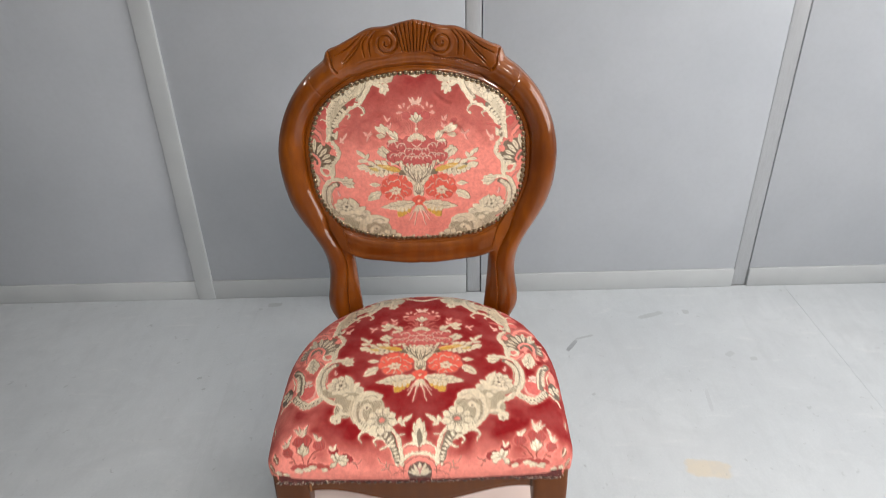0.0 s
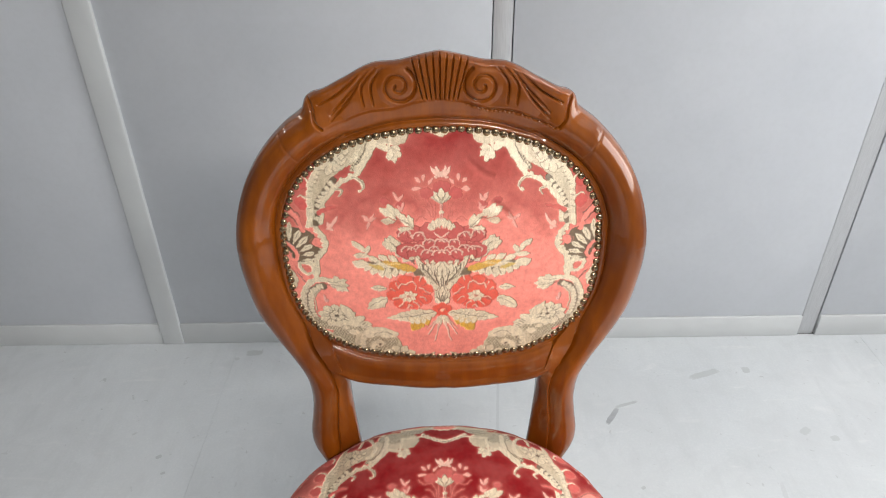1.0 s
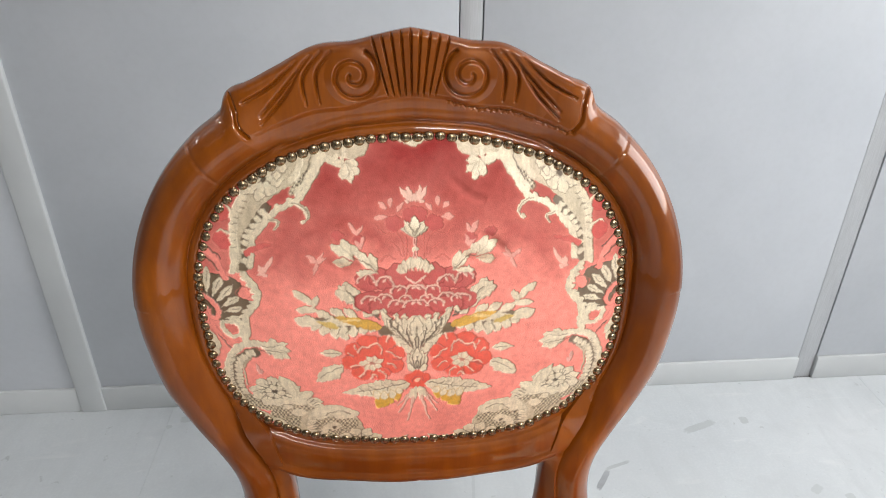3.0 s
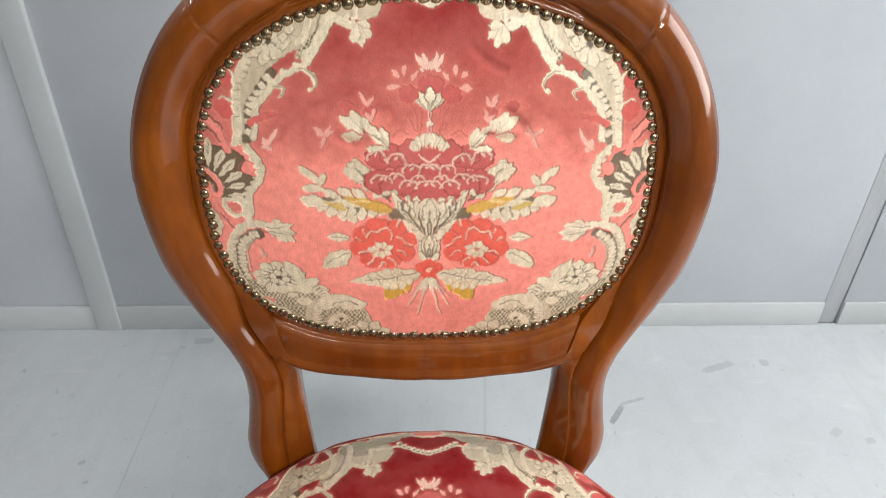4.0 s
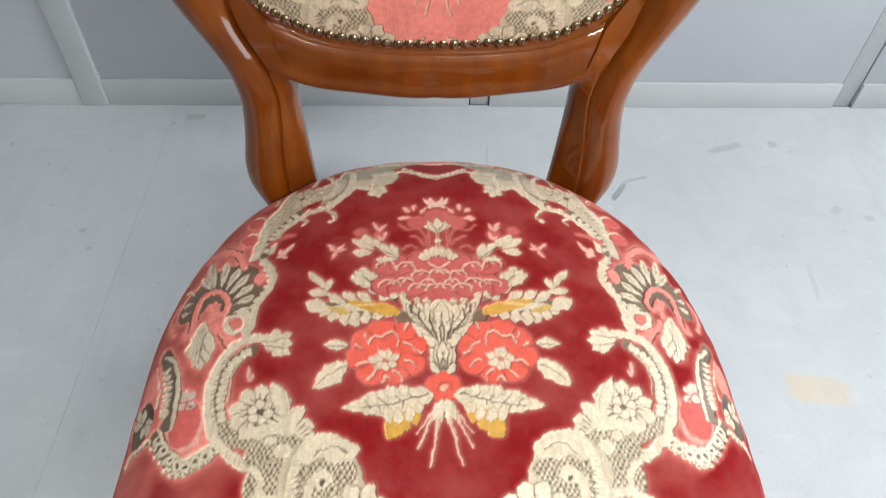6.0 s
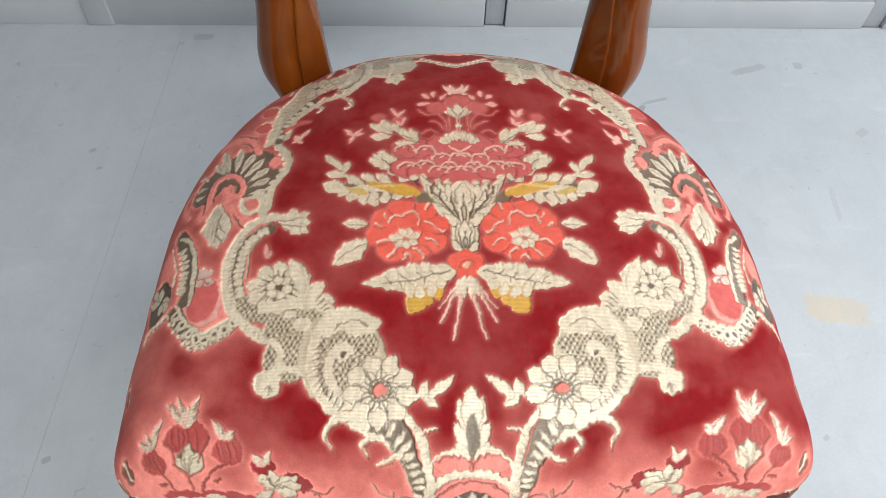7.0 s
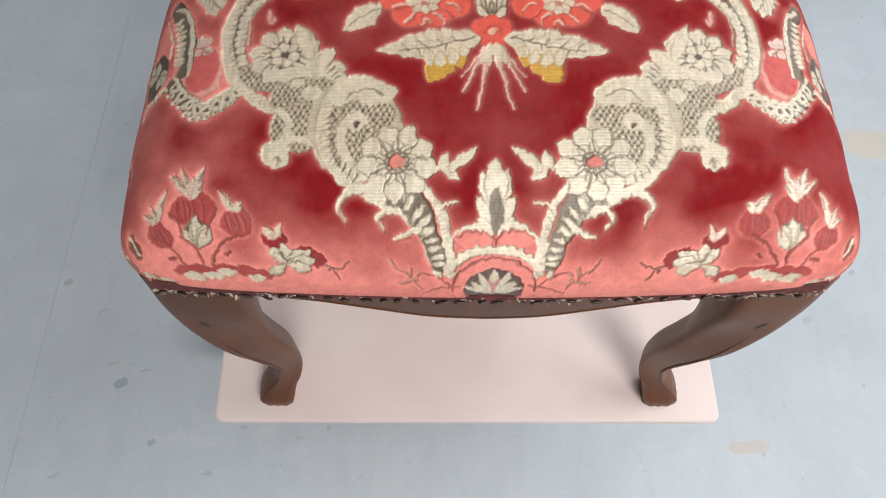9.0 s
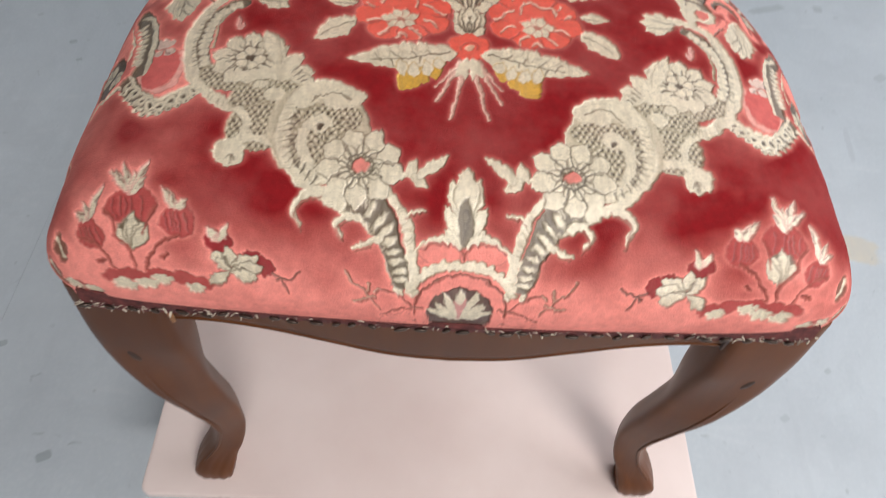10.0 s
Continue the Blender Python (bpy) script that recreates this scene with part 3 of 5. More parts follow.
def paint_bouquet(k):
    tint, deep = (0.80, 0.38, 0.31), (0.26, 0.025, 0.025)
    bud = (0.56, 0.112, 0.100)
    # leafy ground between the leaves
    k.leaf(-33, 68, -108, 79, 17, GREY_GREEN, high=0.1)
    k.ellipse(-4, 66, 26, 13, GREY_GREEN, high=0.05)
    k.ellipse(-20, 57, 20, 9, GREY_GREEN, turn=-30, high=0.05)
    # long leaves with yellow
    for a, b, w in (((-77, 78), (-92, 90), 7), ((-66, 79), (-80, 91), 7), ((-55, 79), (-68, 90), 7), ((-77, 73), (-76, 56), 9), ((-70, 72), (-68, 54), 9),
                    ((-61, 71), (-59, 57), 9), ((-53, 69), (-49, 60), 8), ((-44, 68), (-40, 63), 7), ((-85, 73), (-86, 60), 8), ((-92, 75), (-94, 65), 7)):
        k.leaf(*a, *b, w, CREAM, blunt=1.3, edge=BEIGE)
    k.leaf(-89, 71, -109, 82, 13, CREAM, blunt=1.2, edge=BEIGE)
    k.leaf(-50, 73, -90, 76, 9, CREAM)
    k.leaf(-33, 67, -77, 81, 12, YELLOW, blunt=0.7, high=0.3)
    k.leaf(-51, 77, -73, 76, 3.0, (0.92, 0.66, 0.26), high=0.3)
    k.leaf(-74, 68, -92, 76, 6.5, (0.72, 0.50, 0.12), high=0.3)
    for a, b in (((-63, 67), (-67, 60)), ((-54, 67), (-57, 59)), ((-72, 66), (-76, 59))):
        k.line((a, b), 0.9, 0.6, GREY_GREEN, n=3, high=0.05)
    # upper leaf and the three-fingered sprig
    k.frond(-36, 81, -72, 116, 20, 4, spread=30)
    for a, b, w in (((-55, 93), (-74, 111), 9), ((-51, 96), (-64, 116), 8), ((-45, 92), (-46, 108), 9), ((-41, 86), (-41, 100), 7)):
        k.leaf(*a, *b, w, CREAM, blunt=1.4, edge=BEIGE)
    k.line(((-35, 77), (-48, 91), (-64, 110)), 1.8, 1.0, TAUPE, high=0.0)
    k.line(((-49, 91), (-55, 94), (-61, 98)), 1.1, 0.7, GREY_GREEN, n=4, high=0.0)
    for a, b, w in (((-93, 94), (-111, 118), 6.5), ((-90, 90), (-108, 93), 8), ((-95, 93), (-91, 106), 6)):
        k.leaf(*a, *b, w, CREAM, blunt=1.3, edge=BEIGE)
    # small leaves at the rose
    k.leaf(-73, 37, -91, 37, 9.5, CREAM, 3, blunt=0.9, edge=BEIGE)
    k.line(((-75, 36), (-87, 36)), 0.9, 0.6, TAUPE, n=3, high=0.0)
    k.leaf(-72, 22, -95, 1, 17, CREAM, 3, blunt=0.95, edge=BEIGE)
    k.line(((-74, 19), (-84, 13), (-92, 6)), 0.9, 0.6, GREY_GREEN, n=4, high=0.0)
    # peony: rows of scales with pale rims
    for p, a, b in (((-3, 99), 30, 26), ((-41, 121), 15, 12), ((-30, 122), 13, 11), ((-41, 97), 17, 12), ((-28, 92), 17, 9), ((-16, 125), 12, 13)):
        k.bloom(*p, a, b, 7, ROSE, 0.12, thread=0.3, high=0.75)
    rim = (0.84, 0.52, 0.40)
    for p, rx, ry in (((-46, 120), 8, 7), ((-29, 116), 8, 8.5), ((-16, 107), 7, 7), ((-42, 97), 9, 6.5), ((-30, 99), 9, 6), ((-18, 92), 8, 6.5), ((-3, 92), 8.5, 6.5), ((-2, 109), 7, 5), ((-10, 99), 6, 5)):
        pts = [(p[0] + rx * math.cos(radians(a)), p[1] + ry * math.sin(radians(a))) for a in range(-10, 191, 14)]
        k.line(pts, 1.9, 1.9, rim, high=0.45)
        k.line([(x * 0.94 + p[0] * 0.06, y - 1.9) for x, y in pts[2:13]], 0.9, 0.9, deep, high=0.5)
        k.leaf(p[0] - 1.5, p[1] + ry * 0.2, p[0] + 1.5, p[1] + ry * 0.75, 2.0, rim, high=0.45)
    for a, b in (((-11, 126), (-15, 136)), ((-9, 128), (-10, 141)), ((-5, 130), (-5, 143)), ((-2, 130), (-1, 145))):
        k.leaf(*a, *b, 6.6, CREAM, blunt=1.5, edge=BEIGE)
    k.ellipse(-2, 124, 12, 5.0, bud, thread=0.2, high=0.8)
    k.line(((-9, 123), (-5, 120), (-1, 117)), 2.0, 2.4, rim, high=0.4)
    for a, b in (((-41, 84), (-36, 88)), ((-29, 81), (-32, 88)), ((-20, 77), (-18, 83)), ((-11, 76), (-11, 82))):
        k.leaf(*a, *b, 5.0, CREAM, blunt=1.2, edge=BEIGE)
    # leaf crown under the peony
    for a, b, w in (((-5, 34), (-34, 88), 9), ((-7, 39), (-28, 77), 9), ((-4, 35), (-24, 57), 9), ((-5, 42), (-19, 81), 9), ((-11, 49), (-22, 74), 8), ((-2, 39), (-12, 78), 10),
                    ((-2, 39), (-6, 72), 9), ((-1, 31), (-15, 46), 8), ((-7, 50), (-16, 59), 7)):
        k.leaf(*a, *b, w, CREAM, 3, blunt=1.3, edge=GREY_GREEN)
    k.ellipse(0, 74, 8.5, 7.5, CREAM)
    k.leaf(-0, 31, 0, 81, 13, CREAM, 3, blunt=1.1, edge=GREY_GREEN)
    for pts in (((-1, 37), (-1, 51), (0, 67)), ((-5, 44), (-8, 56), (-9, 65)), ((-9, 47), (-18, 62), (-25, 73)), ((-18, 62), (-18, 67), (-17, 72)), ((-24, 68), (-24, 74), (-23, 79))):
        k.line(pts, 2.0, 1.0, TAUPE, high=0.0)
    for a, b in (((-4, 57), (-7, 62)), ((-4, 47), (-7, 52)), ((-14, 53), (-19, 54)), ((-21, 63), (-26, 64))):
        k.line((a, b), 1.0, 0.7, GREY_GREEN, n=3, high=0.0)
    # the two coral roses
    for n in range(8):
        a = radians(45 * n + 14)
        k.ellipse(-42 + 20.5 * math.cos(a), 30 + 19 * math.sin(a), 10.5 + (n % 3) * 0.8, 10.2 + (n % 2), CORAL, thread=0.4, high=0.7)
    k.ellipse(-42, 29, 21, 20, CORAL, thread=0.4, high=0.7)
    for n in range(8):
        a = radians(45 * n + 36)
        k.line(((-42 + 18 * math.cos(a), 30 + 17 * math.sin(a)), (-42 + 27 * math.cos(a), 30 + 25 * math.sin(a))), 0.8, 1.5, (0.48, 0.05, 0.035), n=3, high=0.4)
    pale = (0.92, 0.60, 0.44)
    for pts in (((-57, 37), (-54, 44), (-47, 43), (-41, 48), (-35, 44), (-34, 35)), ((-29, 38), (-24, 35), (-21, 30), (-16, 28)), ((-66, 37), (-63, 33)), ((-64, 19), (-59, 22), (-53, 21)),
                ((-29, 22), (-25, 21), (-21, 16)), ((-38, 14), (-32, 9), (-31, 4)), ((-56, 7), (-52, 11), (-50, 15)), ((-46, 4), (-43, 9), (-40, 5)), ((-27, 57), (-29, 50)), ((-60, 46), (-58, 42))):
        k.line(pts, 1.9, 1.4, pale, high=0.4)
        k.line([(x + 0.9, y - 1.7) for x, y in pts], 0.9, 0.7, (0.42, 0.06, 0.04), high=0.5)
    for n in range(7):
        a = radians(51.4 * n + 20)
        k.leaf(-44, 23, -44 + (11.5 - 2 * (n % 3)) * math.cos(a), 23 + (11 - 1.5 * (n % 2)) * math.sin(a), 6.2, CREAM, blunt=1.5, edge=(0.62, 0.22, 0.14))
    k.ellipse(-44, 23, 2.6, 2.2, (0.55, 0.20, 0.14), high=0.0)
    # small fan and the small rose between them
    for a, b, w in (((-1, 8), (-9, 33), 7.5), ((-1, 8), (-9, 20), 7), ((-0, 10), (-5, 36), 7.5), ((-0, 10), (0, 39), 8)):
        k.leaf(*a, *b, w, CREAM, 2, blunt=1.25, edge=GREY_GREEN)
    for pts in (((-1, 12), (-3, 21), (-5, 27)), ((-0, 14), (-1, 22), (-0, 29)), ((-2, 14), (-5, 18), (-7, 21))):
        k.line(pts, 1.3, 0.8, TAUPE, n=4, high=0.0)
    for n in range(6):
        a = radians(60 * n + 30)
        k.ellipse(7.5 * math.cos(a), -1 + 7 * math.sin(a), 6.4, 6.0, CORAL, thread=0.4, high=0.7)
    k.line(arc(0, -1, 5.5, 5.0, 200, 20, 10), 1.2, 1.0, (0.50, 0.06, 0.04), high=0.5)
    k.ellipse(0, -1, 3.0, 2.6, (0.92, 0.52, 0.34), high=0.4)
    # low leaves with yellow, and the stems
    k.leaf(-28, -17, -41, -40, 22, YELLOW, 3, high=0.3)
    k.leaf(-22, -16, -20, -30, 12, YELLOW, high=0.3)
    k.leaf(-8, -7, -73, -16, 21, CREAM, 6, blunt=0.75, edge=BEIGE)
    for a, b in (((-43, -14), (-40, -27)), ((-35, -16), (-33, -28)), ((-27, -15), (-24, -26)), ((-20, -12), (-17, -21))):
        k.leaf(*a, *b, 7.0, CREAM, blunt=1.3, edge=(0.66, 0.44, 0.16))
    k.line(((-12, -6), (-28, -10), (-43, -14), (-60, -16)), 1.4, 0.8, GREY_GREEN, high=0.0)
    for a, b in (((-23, -9), (-28, -3)), ((-33, -11), (-38, -4)), ((-42, -14), (-49, -7)), ((-48, -15), (-46, -20)), ((-53, -16), (-58, -10)), ((-30, -11), (-31, -16))):
        k.line((a, b), 1.0, 0.7, GREY_GREEN, n=3, high=0.0)
    for a, b in (((-37, -9), (-42, -0)), ((-28, -7), (-31, 1)), ((-49, -13), (-55, -4))):
        k.leaf(*a, *b, 7.0, CREAM, blunt=1.4, edge=BEIGE)
    for pts, w in ((((-6, -15), (-11, -29), (-19, -47)), 3.4), (((-4, -17), (-6, -35), (-11, -58)), 3.4), (((-9, -20), (-15, -30), (-20, -36)), 1.8)):
        k.line(pts, w * 1.15, w * 0.55, (0.84, 0.50, 0.38), high=0.4)
    k.leaf(-2, -11, -8, -27, 6, CREAM)
    k.leaf(-1, -11, -3, -30, 4, CREAM)
    # tulips over the peony
    k.line(((-1, 143), (-1, 152), (-1, 166)), 2.0, 1.6, tint, high=0.4)
    k.ellipse(-1, 152, 2.6, 2.4, CREAM, high=0.4)
    k.bloom(-1, 185, 12, 11, 5, bud, 0.20, thread=0.25, high=0.75)
    for a, b in (((-1, 164), (-14, 180)), ((-1, 164), (-9, 180)), ((-1, 166), (-0, 185))):
        k.leaf(*a, *b, 6.6, CREAM, blunt=1.3, edge=GREY_GREEN)
    k.line(((-1, 169), (-5, 176)), 0.9, 0.7, GREY_GREEN, n=3, high=0.0)
    for a, b, w in (((-3, 199), (-12, 214), 4.6), ((-2, 199), (-6, 215), 4.6), ((-1, 199), (0, 209), 4.6), ((-4, 198), (-9, 202), 4)):
        k.leaf(*a, *b, w, (0.84, 0.54, 0.43), blunt=1.1, thread=0.4, high=0.4)
    k.bloom(-18, 178, 9, 9, 5, bud, 0.2, thread=0.25, high=0.75)
    for a, b, w in (((-24, 185), (-36, 184), 6), ((-25, 192), (-32, 200), 5), ((-22, 194), (-21, 205), 5), ((-17, 190), (-10, 199), 4)):
        k.leaf(*a, *b, w, (0.80, 0.38, 0.31), blunt=1.2, thread=0.2, high=0.7)
    for pts in (((-35, 175), (-27, 167), (-17, 169), (-11, 157), (-11, 146)), ((-25, 159), (-18, 156), (-13, 147)), ((-8, 166), (-8, 153), (-9, 143)), ((-32, 141), (-25, 146), (-19, 142))):
        k.line(pts, 1.7, 1.2, (0.70, 0.17, 0.14), thread=0.1, high=0.85)
    # side sprigs
    for a, b, w in (((-56, 142), (-76, 158), 8.5), ((-57, 139), (-74, 139), 9), ((-57, 146), (-66, 162), 8), ((-50, 144), (-58, 156), 7), ((-37, 129), (-54, 129), 6), ((-35, 129), (-52, 150), 8), ((-35, 132), (-41, 148), 6)):
        k.leaf(*a, *b, w, CREAM, blunt=1.4, edge=BEIGE)
    k.line(((-36, 130), (-46, 140), (-57, 144)), 1.3, 0.9, GREY_GREEN, high=0.0)
    k.bloom(-51, 161, 6, 7, 4, bud, 0.15, thread=0.3, high=0.7)
    for a, b, w in (((-52, 166), (-58, 180), 4.5), ((-52, 167), (-47, 177), 4), ((-49, 153), (-55, 161), 4.5), ((-49, 153), (-47, 165), 3.6)):
        k.leaf(*a, *b, w, tint, thread=0.3, high=0.5)
    k.bloom(-70, 167, 6, 5, 4, bud, 0.15, thread=0.3, high=0.75)
    for b, w in (((-99, 154), 4.5), ((-81, 145), 5), ((-93, 132), 4.5), ((-83, 152), 3.6)):
        k.leaf(-89, 143, *b, w, tint, thread=0.2, high=0.6)


def scalloped(k, pts, w0, w1, r, side):
    """A cream band with a lobed flank."""
    k.line(pts, w0 + 1.6, w1 + 1.6, BEIGE, high=0.1)
    k.line(pts, w0, w1, CREAM)
    run = bend(*pts, n=5)
    for i in range(2, len(run) - 1, 3):
        (ax, ay), (bx, by) = run[i - 1], run[i + 1]
        ln = math.hypot(bx - ax, by - ay) + 1e-9
        k.ellipse(run[i][0] - side * (by - ay) / ln * w0 * 0.5, run[i][1] + side * (bx - ax) / ln * w0 * 0.5, r, r, CREAM)


def slits(k, pts, count, length, width, colour=TAUPE):
    """Short dark stitches laid across a line."""
    run = bend(*pts, n=8)
    for n in range(count):
        f = (n + 0.5) / count * (len(run) - 2)
        (ax, ay), (bx, by) = run[int(f)], run[int(f) + 1]
        ln = math.hypot(bx - ax, by - ay) + 1e-9
        tx, ty = (bx - ax) / ln, (by - ay) / ln
        k.line(((ax - ty * length / 2, ay + tx * length / 2), (ax + ty * length / 2 + tx * 1.2, ay - tx * length / 2 + ty * 1.2)), width, width * 0.7, colour, n=3, high=0.0)


def paint_scrolls(k):
    # upper scroll: lace, swirl, rosette and the beaded band
    k.line(((-55, 257), (-80, 258), (-100, 241), (-125, 234), (-145, 217), (-157, 188), (-160, 155)), 37, 17, LACE, high=0.05)
    k.net(-75, 270, 22, 15, -10)
    k.net(-96, 225, 16, 7, 30)
    k.line(((-132, 210), (-144, 196), (-153, 180), (-156, 152)), 9.5, 7.5, UMBER, high=0.0)
    k.beads(((-134, 208), (-146, 193), (-153, 178), (-156, 156)), 8, 2.6, CREAM, 1.8, high=0.4)
    scalloped(k, ((-65, 235), (-79, 239), (-90, 226), (-103, 210), (-121, 206), (-136, 195), (-148, 178), (-150, 154)), 6.4, 5.4, 3.0, -1)
    k.line(((-84, 276), (-84, 248), (-92, 228), (-104, 219)), 7.5, 4.5, CREAM)
    k.line(((-108, 229), (-102, 236), (-100, 251), (-108, 273), (-118, 277), (-123, 257)), 7.0, 4.6, CREAM)
    k.line(((-89, 282), (-106, 283), (-121, 277), (-136, 271)), 4.6, 4.0, CREAM)
    k.line(((-88, 262), (-91, 240), (-101, 224)), 0.9, 0.9, TAUPE, high=0.0)
    k.petals(-133, 237, 4, 19, 8, 11, CREAM, 6)
    k.petals(-121, 243, 2, 11, 5, 7, CREAM, 20)
    k.petals(-133, 237, 3, 9, 6, 5, (0.84, 0.76, 0.56), 20)
    k.ellipse(-133, 237, 3.0, 2.6, TAUPE, high=0.1)
    k.line(((-144, 265), (-152, 227), (-162, 204), (-164, 170), (-166, 148)), 8.0, 6.4, CREAM)
    slits(k, ((-143, 245), (-151, 219), (-162, 196), (-165, 167)), 12, 4.0, 0.9, GREY_GREEN)
    # its hooks
    k.line(((-62, 292), (-61, 253), (-63, 235)), 4.2, 4.0, CREAM)
    for b, w in (((-48, 226), 8), ((-55, 219), 8), ((-62, 222), 7), ((-48, 235), 6)):
        k.leaf(-60, 237, *b, w, CREAM, blunt=1.4, edge=BEIGE)
    for pts, w in ((((-120, 206), (-109, 208), (-100, 202), (-95, 191), (-100, 185)), 6.5), (((-138, 193), (-130, 198), (-122, 193), (-125, 187)), 5.0)):
        k.line(pts, w, 2.6, CREAM)
        k.line(pts[1:], 0.8, 0.6, GREY_GREEN, high=0.0)
    k.ellipse(-100, 187, 2.6, 2.6, CREAM)
    # middle of the top
    k.line(((-61, 277), (-44, 287), (-22, 295), (0, 296)), 19, 18, BEIGE, high=0.0)
    k.net(-47, 281, 17, 9, 8)
    k.line(((-61, 265), (-44, 264), (-28, 265), (-14, 256), (-0, 250)), 4.6, 4.4, CREAM)
    k.beads(((-32, 273), (-21, 263), (-10, 256), (-0, 253)), 7, 3.4, CREAM)
    k.beads(((-32, 273), (-21, 263), (-10, 256), (-0, 253)), 7, 1.1, TAUPE, high=0.0)
    k.line(((-76, 290), (-56, 293), (-33, 295), (-16, 296)), 5.0, 5.0, CREAM)
    k.bloom(-4, 295, 19, 13, 8, CREAM, 0.2)
    k.ellipse(-4, 295, 13, 8, PINK, thread=0.0, high=0.9)
    # the sprig of pale velvet under the band
    for b, w in (((-142, 155), 6), ((-134, 140), 5), ((-129, 162), 5), ((-144, 144), 5)):
        k.leaf(-138, 146, *b, w, (0.84, 0.46, 0.37), thread=0.2, high=0.7)
    k.line(((-153, 167), (-144, 173), (-131, 173)), 7, 4, (0.62, 0.14, 0.12), thread=0.0, high=1.0)
    # velvet lobes outside it
    for p, q in (((-172, 182), (-177, 176)), ((-171, 211), (-177, 204)), ((-167, 252), (-168, 230))):
        k.ellipse((p[0] + q[0]) / 2, (p[1] + q[1]) / 2, 7.5, 9.5, (0.60, 0.115, 0.10), turn=35, thread=0.0, high=1.0)
        k.line(arc((p[0] + q[0]) / 2, (p[1] + q[1]) / 2, 10, 10, -30, 110, 10), 3.0, 2.2, CREAM)
    for p in ((-200, 222), (-208, 209), (-193, 230)):
        k.leaf(p[0] + 5, p[1] - 5, p[0] - 4, p[1] + 6, 4, (0.45, 0.17, 0.12), high=0.3)
    # fan: dark ground, cream fingers, a velvet rope over it
    k.ellipse(-184, 119, 30, 25, (0.16, 0.105, 0.056), high=0.0)
    k.ellipse(-165, 95, 19, 22, (0.16, 0.105, 0.056), high=0.0)
    k.ellipse(-207, 105, 16, 26, (0.17, 0.10, 0.055), turn=-20, high=0.0)
    for a, b, w in (((-196, 114), (-213, 140), 7), ((-195, 115), (-209, 159), 8), ((-189, 112), (-191, 152), 8), ((-184, 109), (-177, 139), 8.5), ((-180, 102), (-166, 128), 8.5), ((-175, 96), (-159, 112), 8.5), ((-172, 89), (-155, 97), 8.5),
                    ((-170, 81), (-156, 82), 7.5), ((-213, 116), (-229, 128), 5), ((-212, 105), (-223, 106), 6), ((-211, 94), (-221, 93), 6)):
        k.leaf(*a, *b, w, CREAM, blunt=1.6, high=0.35)
        k.line((((a[0] + b[0]) / 2, (a[1] + b[1]) / 2), (b[0] * 0.85 + a[0] * 0.15, b[1] * 0.85 + a[1] * 0.15)), 0.8, 0.6, GREY_GREEN, n=3, high=0.1)
    k.line(((-213, 164), (-204, 170), (-193, 169), (-181, 157), (-172, 137)), 6.5, 6.5, PINK, thread=0.0, high=1.0)
    k.line(((-222, 182), (-208, 182), (-194, 176), (-178, 161)), 1.3, 1.3, TAUPE, high=0.1)
    k.line(((-206, 153), (-200, 162), (-190, 160), (-179, 149)), 1.2, 1.2, TAUPE, high=0.1)
    k.line(((-169, 70), (-171, 61), (-166, 50), (-157, 47), (-152, 51)), 6.0, 5.0, PINK, thread=0.0, high=1.0)
    # rope scrolls in front of the fan
    k.line(((-207, 62), (-204, 76), (-206, 91), (-203, 108), (-192, 111), (-181, 101), (-176, 87), (-180, 80), (-188, 87), (-189, 95)), 7.0, 4.6, PINK, thread=0.0, high=1.0)
    k.line(((-200, 79), (-201, 94), (-196, 103), (-186, 97)), 1.5, 1.1, TAUPE, high=0.0)
    k.line(((-206, 67), (-208, 83), (-208, 104), (-202, 116), (-193, 118), (-181, 108), (-174, 93)), 1.3, 1.2, TAUPE, high=0.1)
    k.line(((-187, 74), (-188, 84), (-192, 92)), 6.0, 4.0, PINK, thread=0.0, high=1.0)
    k.line(((-161, 77), (-157, 67), (-158, 59), (-165, 57), (-172, 64), (-174, 74), (-169, 75)), 6.5, 5.0, CREAM)
    k.ellipse(-162, 77, 5.5, 5.0, CREAM)
    k.ellipse(-165, 67, 5.5, 4.5, (0.70, 0.20, 0.16), thread=0.0, high=0.9)
    k.line(((-182, 67), (-173, 51), (-161, 41), (-148, 46)), 5.6, 5.0, PINK, thread=0.0, high=1.0)
    k.line(((-178, 57), (-170, 45), (-161, 38)), 1.3, 1.0, TAUPE, high=0.05)
    # hanging tulip leaf
    for b, w in (((-198, 40), 9), ((-192, 30), 9), ((-186, 26), 9), ((-181, 31), 9), ((-179, 39), 9)):
        k.leaf(-193, 72, *b, w, CREAM, blunt=1.5, edge=BEIGE)
    k.line(((-190, 62), (-190, 46), (-189, 34)), 1.0, 0.7, GREY_GREEN, high=0.0)
    for a, b in (((-189, 50), (-182, 41)), ((-189, 46), (-194, 43)), ((-189, 40), (-183, 33))):
        k.line((a, b), 0.8, 0.6, GREY_GREEN, n=3, high=0.0)
    k.line(((-192, 73), (-182, 53), (-178, 41)), 3.0, 2.0, CREAM)
    k.line(((-195, 74), (-200, 56), (-203, 46)), 3.0, 2.0, CREAM)
    # scalloped frame of the fan
    scalloped(k, ((-156, 145), (-147, 131), (-142, 116), (-144, 102), (-149, 91), (-152, 77), (-151, 61), (-154, 52)), 5.6, 5.0, 3.4, -1)
    k.ellipse(-154, 119, 5.5, 9.5, PINK, thread=0.0, high=1.0)
    k.line(arc(-154, 119, 8, 8, 60, 240, 10), 1.0, 1.0, (0.5, 0.15, 0.1), high=0.3)
